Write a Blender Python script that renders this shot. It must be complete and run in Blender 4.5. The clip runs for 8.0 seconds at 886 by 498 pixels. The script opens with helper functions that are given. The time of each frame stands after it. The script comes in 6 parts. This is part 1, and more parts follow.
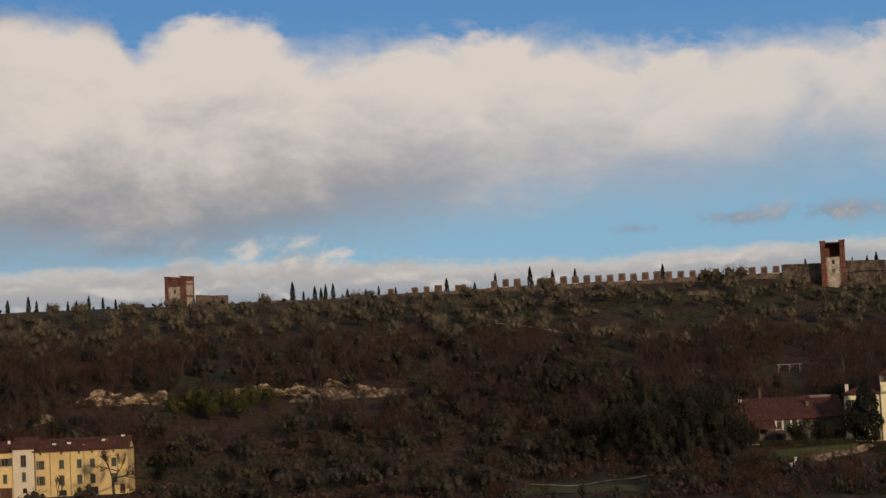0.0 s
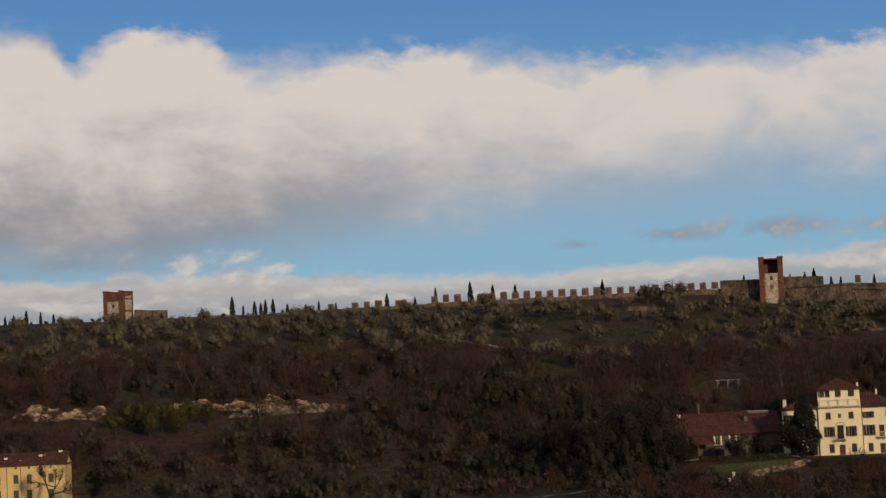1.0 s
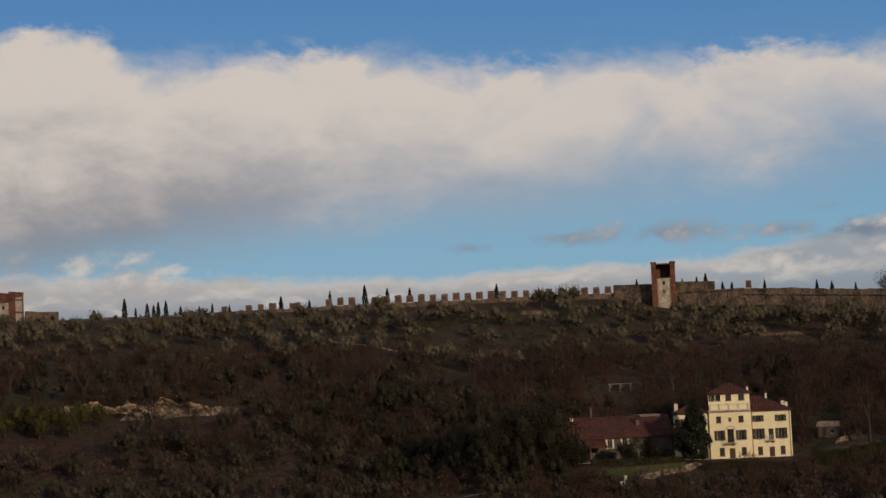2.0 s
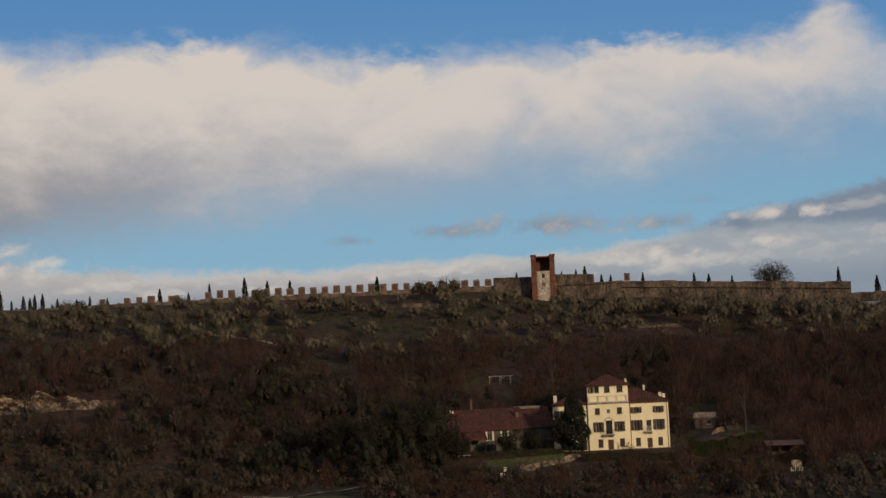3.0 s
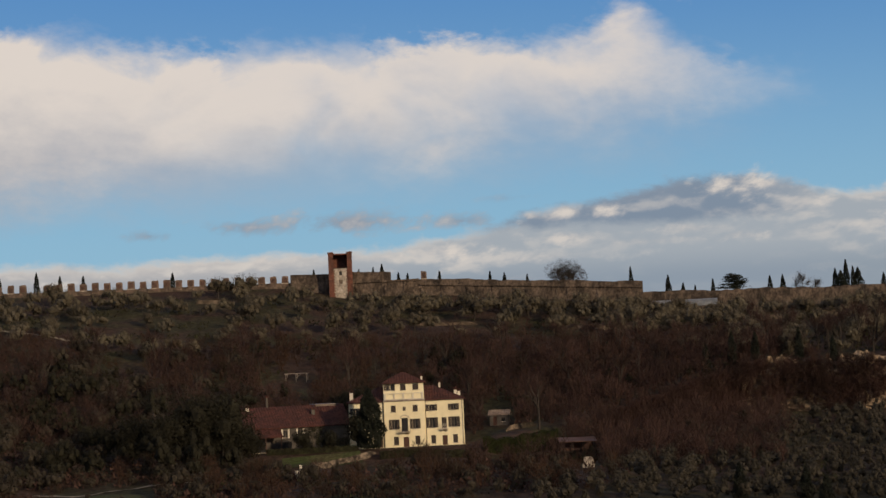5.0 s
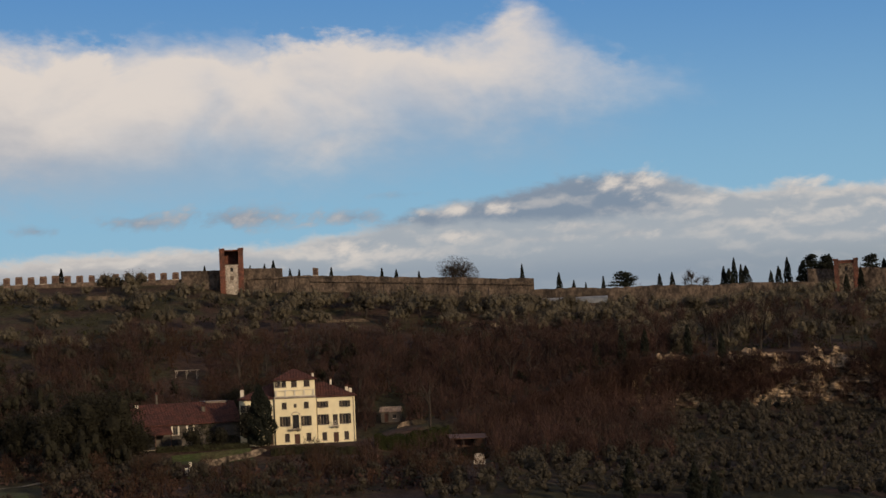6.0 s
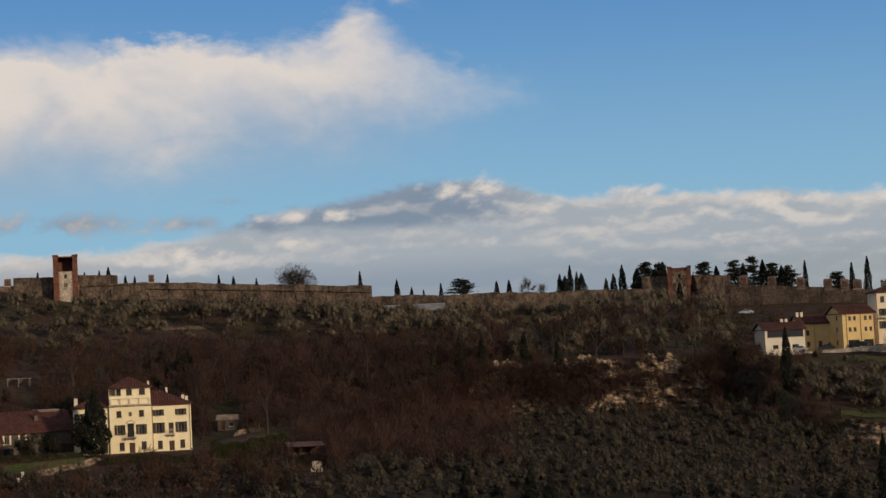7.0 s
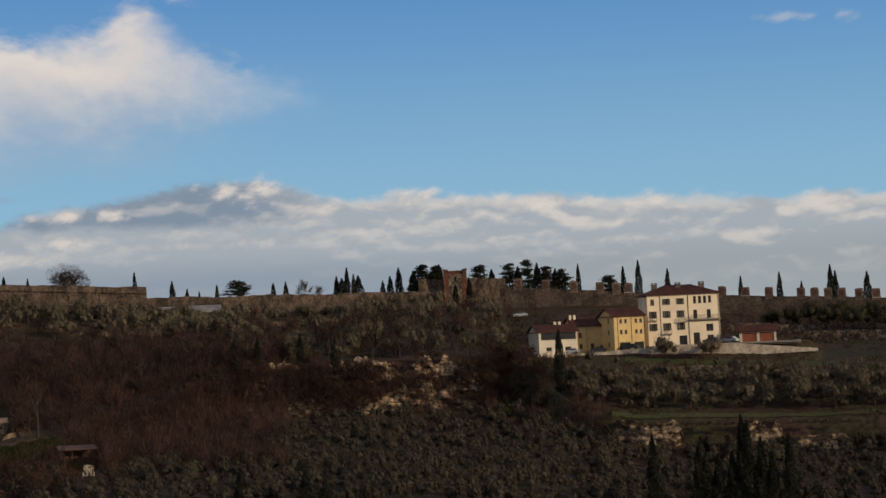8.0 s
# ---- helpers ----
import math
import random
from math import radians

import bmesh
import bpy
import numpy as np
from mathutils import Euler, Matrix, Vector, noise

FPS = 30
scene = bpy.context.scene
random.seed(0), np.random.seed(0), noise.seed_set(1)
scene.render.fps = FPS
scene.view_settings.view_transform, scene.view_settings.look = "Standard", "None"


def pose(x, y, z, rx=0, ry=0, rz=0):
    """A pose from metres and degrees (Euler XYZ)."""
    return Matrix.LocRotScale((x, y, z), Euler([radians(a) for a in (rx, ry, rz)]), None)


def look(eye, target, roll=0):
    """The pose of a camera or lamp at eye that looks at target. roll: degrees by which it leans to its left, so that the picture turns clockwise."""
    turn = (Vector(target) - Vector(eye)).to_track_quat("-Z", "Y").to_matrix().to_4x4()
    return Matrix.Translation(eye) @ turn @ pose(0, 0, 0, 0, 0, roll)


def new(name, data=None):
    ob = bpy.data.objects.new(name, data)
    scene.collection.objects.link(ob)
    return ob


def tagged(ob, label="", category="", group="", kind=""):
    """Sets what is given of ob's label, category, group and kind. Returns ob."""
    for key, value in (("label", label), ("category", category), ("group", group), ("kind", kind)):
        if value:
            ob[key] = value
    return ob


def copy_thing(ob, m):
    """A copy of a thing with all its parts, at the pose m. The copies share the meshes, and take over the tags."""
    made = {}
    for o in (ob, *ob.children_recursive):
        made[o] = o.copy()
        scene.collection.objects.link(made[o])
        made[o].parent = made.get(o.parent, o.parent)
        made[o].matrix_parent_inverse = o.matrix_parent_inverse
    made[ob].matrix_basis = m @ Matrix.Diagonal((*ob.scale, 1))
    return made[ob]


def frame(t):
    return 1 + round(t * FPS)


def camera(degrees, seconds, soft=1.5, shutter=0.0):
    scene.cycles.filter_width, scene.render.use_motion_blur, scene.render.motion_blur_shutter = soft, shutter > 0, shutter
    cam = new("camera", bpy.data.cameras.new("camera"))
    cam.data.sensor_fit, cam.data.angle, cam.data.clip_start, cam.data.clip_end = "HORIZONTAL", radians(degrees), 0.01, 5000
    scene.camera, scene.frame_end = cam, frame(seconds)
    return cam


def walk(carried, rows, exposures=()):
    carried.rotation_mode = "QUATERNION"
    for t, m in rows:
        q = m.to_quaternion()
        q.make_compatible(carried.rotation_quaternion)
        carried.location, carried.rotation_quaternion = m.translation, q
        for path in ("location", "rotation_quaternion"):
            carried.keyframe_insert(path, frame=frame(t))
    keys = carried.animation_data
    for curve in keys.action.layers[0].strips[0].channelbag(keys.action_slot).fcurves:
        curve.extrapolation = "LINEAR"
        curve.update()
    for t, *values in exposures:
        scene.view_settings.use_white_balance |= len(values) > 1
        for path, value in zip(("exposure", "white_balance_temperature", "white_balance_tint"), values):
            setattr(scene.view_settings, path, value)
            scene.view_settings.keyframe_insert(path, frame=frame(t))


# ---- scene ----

EYE = 60.0
cam = camera(26.7, 8.0, soft=1.5)
# seconds, yaw, pitch, roll in degrees: a pan from one standpoint
TURNS = [
    (0.0, 0.000, 4.000, -2.700),
    (0.5, -0.893, 3.970, -2.690),
    (1.0, -1.855, 4.383, -2.674),
    (1.5, -3.291, 4.816, -2.650),
    (2.0, -5.092, 4.338, -2.540),
    (2.2, -5.990, 4.019, -2.520),
    (3.5, -10.069, 3.943, -2.800),
    (4.0, -11.411, 3.831, -2.680),
    (4.5, -12.894, 3.707, -2.680),
    (5.8, -17.867, 3.373, -2.560),
    (6.0, -18.278, 3.334, -2.580),
    (6.5, -20.582, 3.389, -2.700),
    (7.0, -23.261, 3.326, -2.720),
    (7.5, -26.575, 3.178, -2.720),
    (8.0, -30.101, 3.070, -2.717),
]
walk(cam, [(t, pose(0, 0, EYE, 90 + pitch, 0, yaw) @ pose(0, 0, 0, 0, 0, roll)) for t, yaw, pitch, roll in TURNS], [(0.0, -0.13), (1.0, -0.15), (1.5, -0.36), (2.0, -0.28), (3.5, -0.19), (4.5, -0.08), (6.0, -0.03), (8.0, 0.0)])

# ---------------------------------------------------------------- light
SUN_AZ, SUN_EL = 152.0, 15.0  # clockwise from straight ahead at the start; height


class Nodes:
    """Short hand for node trees."""

    def __init__(self, tree):
        self.tree = tree
        tree.nodes.clear()

    def add(self, kind):
        return self.tree.nodes.new(kind)

    def link(self, a, b):
        self.tree.links.new(a, b)

    def put(self, sock, v):
        if isinstance(v, bpy.types.NodeSocket):
            self.link(v, sock)
        elif isinstance(v, tuple) and len(v) == 3 and sock.type == "RGBA":
            sock.default_value = (*v, 1)
        else:
            sock.default_value = v

    def math(self, op, a, b=0.0, c=0.0, clamp=False):
        n = self.add("ShaderNodeMath")
        n.operation, n.use_clamp = op, clamp
        for s, v in zip(n.inputs, (a, b, c)):
            self.put(s, v)
        return n.outputs[0]

    def mix(self, f, a, b, blend="MIX"):
        n = self.add("ShaderNodeMix")
        n.data_type, n.blend_type = "RGBA", blend
        self.put(n.inputs[0], f)
        self.put(n.inputs[6], a)
        self.put(n.inputs[7], b)
        return n.outputs[2]

    def step(self, v, lo, hi, a=0.0, b=1.0):
        n = self.add("ShaderNodeMapRange")
        n.interpolation_type = "SMOOTHSTEP"
        for s, x in zip(n.inputs, (v, lo, hi, a, b)):
            self.put(s, x)
        return n.outputs[0]

    def noise(self, vec, scale, detail=4.0, rough=0.55, dim="3D", distortion=0.0):
        n = self.add("ShaderNodeTexNoise")
        n.noise_dimensions = dim
        if vec is not None:
            self.link(vec, n.inputs["Vector"])
        self.put(n.inputs["Scale"], scale)
        self.put(n.inputs["Detail"], detail)
        self.put(n.inputs["Roughness"], rough)
        self.put(n.inputs["Distortion"], distortion)
        return n.outputs[0]

    def ramp(self, v, lo, hi, knots, mode="B_SPLINE"):
        """A curve through (place, value) knots; values come back unscaled."""
        n = self.add("ShaderNodeValToRGB")
        n.color_ramp.interpolation = mode
        self.put(n.inputs[0], self.step_linear(v, lo, hi))
        top = max(k[1] for k in knots)
        e = n.color_ramp.elements
        while len(e) < len(knots):
            e.new(0.5)
        for el, (x, y) in zip(e, sorted(knots)):
            el.position = (x - lo) / (hi - lo)
            el.color = (y / top, y / top, y / top, 1)
        return self.math("MULTIPLY", n.outputs[0], top)

    def step_linear2(self, v, lo, hi, a, b):
        n = self.add("ShaderNodeMapRange")
        for s, x in zip(n.inputs, (v, lo, hi, a, b)):
            self.put(s, x)
        return n.outputs[0]

    def step_linear(self, v, lo, hi):
        return self.step_linear2(v, lo, hi, 0.0, 1.0)

    def vec(self, x, y, z):
        n = self.add("ShaderNodeCombineXYZ")
        for s, v in zip(n.inputs, (x, y, z)):
            self.put(s, v)
        return n.outputs[0]


def make_sky():
    world = bpy.data.worlds.new("sky")
    scene.world = world
    world.use_nodes = True
    n = Nodes(world.node_tree)
    sky = n.add("ShaderNodeTexSky")
    sky.sky_type = "NISHITA"
    sky.sun_disc = False
    sky.sun_elevation, sky.sun_rotation = radians(SUN_EL), radians(SUN_AZ)
    sky.altitude = 100.0
    way = n.add("ShaderNodeTexCoord").outputs["Generated"]
    sep = n.add("ShaderNodeSeparateXYZ")
    n.link(way, sep.inputs[0])
    x, y, z = sep.outputs
    az = n.math("MULTIPLY", n.math("ARCTAN2", x, y), 57.2958)
    el = n.math("MULTIPLY", n.math("ARCSINE", n.math("MINIMUM", n.math("MAXIMUM", z, -1.0), 1.0)), 57.2958)
    flat = n.vec(n.math("MULTIPLY", az, 0.55), n.math("ADD", el, n.math("MULTIPLY", az, 0.08)), 3.1)
    puff = n.noise(flat, 0.8, 7.0, 0.58, distortion=0.25)
    fine = n.noise(flat, 2.6, 6.0, 0.62)
    broad = n.noise(n.vec(n.math("MULTIPLY", az, 0.6), n.math("ADD", n.math("MULTIPLY", el, 0.9), n.math("MULTIPLY", az, -0.12)), 9.0), 0.42, 5.0, 0.52, distortion=0.4)
    wob = n.math("ADD", n.math("MULTIPLY", n.math("SUBTRACT", puff, 0.5), 1.6), n.math("MULTIPLY", n.math("SUBTRACT", fine, 0.5), 0.9))
    # the clear sky, a little deeper upwards
    blue = n.mix(n.step(el, 3.0, 13.0), (0.235, 0.465, 0.660), (0.074, 0.240, 0.545))
    blue = n.mix(n.step(el, 12.0, 55.0), blue, (0.018, 0.065, 0.19))
    clear = n.mix(0.12, blue, n.mix(1.0, sky.outputs[0], (0.10, 0.10, 0.10), "MULTIPLY"))
    # the long bank
    top = n.ramp(az, -40, 60, [(-40, 9.0), (-13.2, 11.4), (-12.2, 11.6), (-10.8, 11.5), (-9.8, 11.0), (-9.2, 10.45), (-8.45, 11.0), (-7.4, 11.3), (-5.0, 11.2), (-4.1, 10.35), (-2.6, 10.45), (-0.3, 10.5), (2.3, 10.5), (4.9, 10.05), (7.5, 9.9), (10.1, 9.9), (13.4, 10.05), (15.5, 10.05), (17.2, 9.75), (19.0, 9.95), (20.0, 10.25), (20.7, 10.75), (21.4, 10.85), (21.9, 10.2), (22.6, 9.5), (24.0, 8.9), (26.0, 8.4), (29, 7.8), (60, 5.0)], "CARDINAL")
    low = n.ramp(az, -40, 60, [(-40, 4.4), (-13.4, 4.5), (-10, 4.1), (-6.6, 4.6), (-3.1, 4.95), (1.2, 5.3), (3.8, 5.6), (8.3, 5.55), (11.8, 5.55), (15.3, 5.7), (18.8, 6.0), (22.2, 6.5), (27, 6.9), (60, 8.0)])
    feather = n.step(n.math("ADD", broad, n.math("MULTIPLY", fine, 0.15)), 0.48, 0.68, 0.35, 1.25)
    above = n.step(n.math("DIVIDE", n.math("SUBTRACT", n.math("ADD", top, n.math("MULTIPLY", wob, 0.9)), el), feather), -0.5, 1.1)
    below = n.step(n.math("SUBTRACT", n.math("ADD", el, n.math("MULTIPLY", wob, 0.9)), low), -1.3, 1.3)
    ends = n.math("MULTIPLY", n.step(n.math("ADD", az, n.math("MULTIPLY", wob, -2.2)), 27.5, 18.5), n.step(az, -60.0, -30.0))
    height = n.math("DIVIDE", n.math("SUBTRACT", el, low), n.math("MAXIMUM", n.math("SUBTRACT", top, low), 0.5))
    east_thin = n.step(n.math("ADD", az, n.math("MULTIPLY", wob, 4.0)), 3.0, 15.0)
    veil = n.step(n.math("ADD", height, n.math("MULTIPLY", n.math("SUBTRACT", broad, 0.5), 1.4)), -0.1, 0.80, 0.36, 0.93)
    bank = n.math("MULTIPLY", n.math("MULTIPLY", above, below), n.math("MULTIPLY", ends, n.math("ADD", n.math("MULTIPLY", east_thin, n.math("SUBTRACT", veil, 0.97)), 0.97)), clamp=True)
    lit = n.step(n.math("ADD", height, n.math("ADD", n.math("MULTIPLY", wob, 0.30), n.math("MULTIPLY", n.math("SUBTRACT", broad, 0.5), 0.9))), -0.1, 0.78)
    bank_low = n.mix(n.step(az, -6.0, 5.0), (0.290, 0.285, 0.312), (0.42, 0.43, 0.47))
    bank_colour = n.mix(lit, bank_low, (0.760, 0.675, 0.605))
    crown_grey = n.math("MULTIPLY", n.math("MULTIPLY", n.step(az, -8.5, -10.5), n.step(height, 0.90, 1.02)), 0.75)
    out = n.mix(bank, clear, n.mix(crown_grey, bank_colour, (0.36, 0.37, 0.42)))
    # low cumulus along the skyline
    heap_top = n.ramp(az, -40, 60, [(-40, 3.5), (-13.4, 3.75), (-10, 3.9), (-6, 3.9), (-1.5, 3.75), (3.7, 3.6), (8.9, 3.65), (13.4, 3.75), (15, 3.95), (16.8, 4.4), (18.4, 4.75), (20.1, 5.0), (22.3, 5.3), (24.4, 5.4), (26, 5.15), (27, 4.8), (29, 4.9), (31.3, 4.75), (33.6, 4.6), (35.6, 4.35), (37.4, 4.4), (39.9, 4.2), (43.3, 4.15), (60, 4.1)], "CARDINAL")
    billow = n.math("ADD", n.math("MULTIPLY", n.math("SUBTRACT", puff, 0.5), 1.3), n.math("MULTIPLY", n.math("SUBTRACT", fine, 0.5), 0.9))
    depth = n.math("SUBTRACT", n.math("ADD", heap_top, n.math("MULTIPLY", billow, 0.6)), el)
    heap = n.math("MULTIPLY", n.step(depth, -0.12, 0.30), n.step(az, 80.0, 60.0))

    def billows(up):
        return n.noise(n.vec(n.math("MULTIPLY", az, 0.60), n.math("ADD", n.math("MULTIPLY", el, 1.35), up), 1.7), 0.85, 5.0, 0.50, distortion=0.2)

    relief = billows(0.0)
    crest_light = n.step(n.math("SUBTRACT", relief, billows(0.34)), -0.05, 0.16)
    glow = n.math("MULTIPLY", crest_light, n.step(relief, 0.42, 0.60), clamp=True)
    rim = n.math("MULTIPLY", n.step(depth, 0.6, 0.05), n.step(relief, 0.34, 0.52))
    slate = n.math("MULTIPLY", n.step(az, 14.5, 17.5), n.step(az, 27.0, 24.0))
    glow = n.math("MAXIMUM", glow, n.math("MULTIPLY", rim, n.math("SUBTRACT", 1.0, n.math("MULTIPLY", slate, 0.85))))
    glow = n.math("MULTIPLY", n.math("MULTIPLY", glow, n.math("SUBTRACT", 1.0, n.math("MULTIPLY", slate, 0.45))), n.step(depth, 2.6, 0.6, 0.12, 0.85))
    east = n.step(az, 6.0, 16.0)
    dull = n.mix(east, (0.475, 0.445, 0.435), (0.375, 0.405, 0.440))
    dull = n.mix(n.math("MULTIPLY", slate, n.step(n.math("ADD", el, n.math("MULTIPLY", wob, 0.4)), 3.9, 4.3)), dull, (0.215, 0.265, 0.340))
    dull = n.mix(n.step(el, 3.4, 2.3), dull, n.mix(n.step(az, 24.0, 38.0), (0.27, 0.315, 0.375), (0.33, 0.36, 0.375)))
    heap_colour = n.mix(glow, dull, (0.665, 0.605, 0.55))
    out = n.mix(n.math("MULTIPLY", heap, 0.95), out, heap_colour)
    # small single clouds: bearing, height, half width, half height, grey or bright, strength
    ragged = n.math("ADD", n.math("MULTIPLY", n.math("SUBTRACT", puff, 0.5), 2.0), n.math("MULTIPLY", n.math("SUBTRACT", n.noise(n.vec(n.math("ADD", n.math("MULTIPLY", az, 0.9), n.math("MULTIPLY", el, -0.5)), n.math("MULTIPLY", el, 1.5), 8.0), 1.2, 5.0, 0.58), 0.5), 3.4))
    puff_tone = n.mix(n.step(ragged, -0.6, 0.5), (0.47, 0.46, 0.465), (0.70, 0.635, 0.575))
    shred_tone = n.mix(n.step(ragged, -0.3, 1.0), (0.255, 0.285, 0.345), (0.47, 0.46, 0.465))
    for a0, e0, ra, re, bright, strong in (
        (-4.7, 4.02, 1.9, 0.36, 1, 0.8), (-4.6, 3.98, 1.5, 0.7, 1, 0.75), (41.0, 9.5, 0.8, 0.14, 1, 0.35), (42.7, 9.4, 0.4, 0.2, 1, 0.4), (22.6, 11.0, 0.6, 0.35, 1, 0.4),
        (12.1, 4.52, 2.1, 0.40, 0, 0.95), (9.1, 4.47, 1.6, 0.32, 0, 0.85), (6.0, 4.33, 0.9, 0.2, 0, 0.7), (15.6, 4.42, 1.3, 0.26, 0, 0.85), (16.9, 5.05, 0.9, 0.14, 0, 0.3), (-9.8, 4.35, 2.4, 0.34, 0, 0.6),
        (18.5, 4.43, 1.0, 0.27, 1, 0.95), (19.95, 4.55, 0.6, 0.38, 1, 1.0), (24.1, 4.93, 1.2, 0.40, 1, 1.0), (25.0, 5.0, 0.7, 0.45, 1, 0.8), (25.9, 4.5, 0.9, 0.32, 1, 0.8),
        (28.9, 4.68, 1.5, 0.32, 1, 0.9), (31.1, 4.5, 1.0, 0.26, 1, 0.8), (33.3, 4.33, 1.6, 0.26, 1, 0.9), (37.2, 4.25, 1.5, 0.26, 1, 0.75), (41.4, 4.03, 1.2, 0.24, 1, 0.7), (43.4, 3.95, 1.0, 0.28, 1, 0.8),
        (15.0, 3.5, 1.3, 0.24, 1, 0.9), (18.8, 3.75, 0.9, 0.22, 1, 0.8), (22.6, 3.82, 1.4, 0.18, 1, 0.65), (23.9, 3.58, 1.0, 0.24, 1, 0.8), (35.6, 3.68, 1.8, 0.18, 1, 0.55),
        (11.5, 3.42, 3.4, 0.2, 1, 0.7), (18.0, 3.2, 3.2, 0.2, 1, 0.55), (21.0, 3.5, 2.2, 0.15, 1, 0.55), (28.0, 3.7, 3.0, 0.15, 1, 0.4), (31.5, 3.1, 4.0, 0.2, 1, 0.3),
    ):
        du = n.math("DIVIDE", n.math("SUBTRACT", az, a0), ra)
        dv = n.math("DIVIDE", n.math("SUBTRACT", el, e0), re)
        far = n.math("SQRT", n.math("ADD", n.math("MULTIPLY", du, du), n.math("MULTIPLY", dv, dv)))
        body = n.math("MULTIPLY", n.step(n.math("SUBTRACT", far, ragged), 1.2, -0.25), strong)
        out = n.mix(body, out, puff_tone if bright else shred_tone)
    # the rest of the sky: broken cloud all round
    around = n.noise(way, 2.2, 5.0, 0.55)
    away = n.math("MAXIMUM", n.step(n.math("ABSOLUTE", n.math("SUBTRACT", az, 15.0)), 40.0, 60.0), n.step(el, 13.0, 20.0))
    patch = n.math("MULTIPLY", n.step(around, 0.44, 0.62), away)
    out = n.mix(n.math("MULTIPLY", patch, 0.9), out, (0.64, 0.55, 0.48))
    bg = n.add("ShaderNodeBackground")
    n.link(out, bg.inputs[0])
    bg.inputs[1].default_value = 1.0
    world_out = n.add("ShaderNodeOutputWorld")
    n.link(bg.outputs[0], world_out.inputs[0])


make_sky()
sun_data = bpy.data.lights.new("sun", "SUN")
sun_data.energy, sun_data.angle, sun_data.color = 3.1, radians(3.0), (1.0, 0.80, 0.56)
sun = new("sun", sun_data)
toward = Vector((math.sin(radians(SUN_AZ)) * math.cos(radians(SUN_EL)), math.cos(radians(SUN_AZ)) * math.cos(radians(SUN_EL)), math.sin(radians(SUN_EL))))
sun.matrix_world = look((0, 0, 300), Vector((0, 0, 300)) - toward)

# ---------------------------------------------------------------- materials
def surface(name, base, other=None, scale=1.0, rough=0.85, grain=0.0, grain_scale=8.0, bump=0.0, bump_scale=6.0, vary=0.0, spread=(0.35, 0.65), stretch=(1, 1, 1), leaf=False):
    """A rough surface of two colours mixed by noise at world size, with grain, relief and a change of tone from object to object."""
    mat = bpy.data.materials.new(name)
    mat.use_nodes = True
    n = Nodes(mat.node_tree)
    bsdf = n.add("ShaderNodeBsdfPrincipled")
    out = n.add("ShaderNodeOutputMaterial")
    through_light = n.add("ShaderNodeBsdfTranslucent") if leaf else None
    if leaf:
        both = n.add("ShaderNodeMixShader")
        both.inputs[0].default_value = 0.30
        n.link(bsdf.outputs[0], both.inputs[1])
        n.link(through_light.outputs[0], both.inputs[2])
        n.link(both.outputs[0], out.inputs[0])
    else:
        n.link(bsdf.outputs[0], out.inputs[0])
    where = n.add("ShaderNodeNewGeometry").outputs["Position"]
    m = n.add("ShaderNodeMapping")
    m.inputs["Scale"].default_value = stretch
    n.link(where, m.inputs[0])
    where = m.outputs[0]
    colour = n.mix(n.step(n.noise(where, scale, 5.0, 0.6), *spread), base, other or base)
    if grain:
        f = n.step(n.noise(where, grain_scale, 4.0, 0.65), 0.3, 0.7, 1 - grain, 1 + grain)
        colour = n.mix(1.0, colour, n.vec(f, f, f), "MULTIPLY")
    if vary:
        info = n.add("ShaderNodeObjectInfo").outputs["Random"]
        isle = n.add("ShaderNodeNewGeometry").outputs["Random Per Island"]
        f = n.math("MULTIPLY", n.step_linear2(info, 0, 1, 1 - vary, 1 + vary), n.step_linear2(isle, 0, 1, 1 - vary, 1 + vary))
        colour = n.mix(1.0, colour, n.vec(f, f, f), "MULTIPLY")
    n.put(bsdf.inputs["Base Color"], colour)
    if leaf:
        n.put(through_light.inputs["Color"], colour)
    bsdf.inputs["Roughness"].default_value = rough
    bsdf.inputs["Specular IOR Level"].default_value = 0.12 if rough > 0.7 else 0.3
    if bump:
        b = n.add("ShaderNodeBump")
        b.inputs["Strength"].default_value = 1.0
        b.inputs["Distance"].default_value = bump
        n.link(n.noise(where, bump_scale, 5.0, 0.6), b.inputs["Height"])
        n.link(b.outputs[0], bsdf.inputs["Normal"])
    return mat


GROUND = surface("soil_and_dry_grass", (0.044, 0.026, 0.018), (0.034, 0.030, 0.014), 0.045, grain=0.5, grain_scale=0.7, bump=0.25, bump_scale=1.2, spread=(0.44, 0.60))
GRASS = surface("short_grass", (0.042, 0.052, 0.017), (0.056, 0.050, 0.023), 0.12, grain=0.35, grain_scale=1.5, bump=0.08, bump_scale=3.0)
GRAVEL = surface("pale_gravel", (0.27, 0.225, 0.17), (0.19, 0.16, 0.12), 0.4, grain=0.2)
RUBBLE = surface("old_rubble_stone", (0.120, 0.086, 0.062), (0.040, 0.030, 0.023), 0.33, grain=0.45, grain_scale=1.5, bump=0.3, bump_scale=1.6, spread=(0.38, 0.66), stretch=(1, 1, 0.7))
DARK_RUBBLE = surface("dark_overgrown_rubble", (0.095, 0.068, 0.050), (0.050, 0.038, 0.029), 0.25, grain=0.35, grain_scale=1.5, bump=0.25, bump_scale=1.6)
GREY_RUBBLE = surface("grey_garden_rubble", (0.15, 0.112, 0.08), (0.05, 0.037, 0.027), 0.6, grain=0.75, grain_scale=1.3, bump=0.25, bump_scale=1.6)
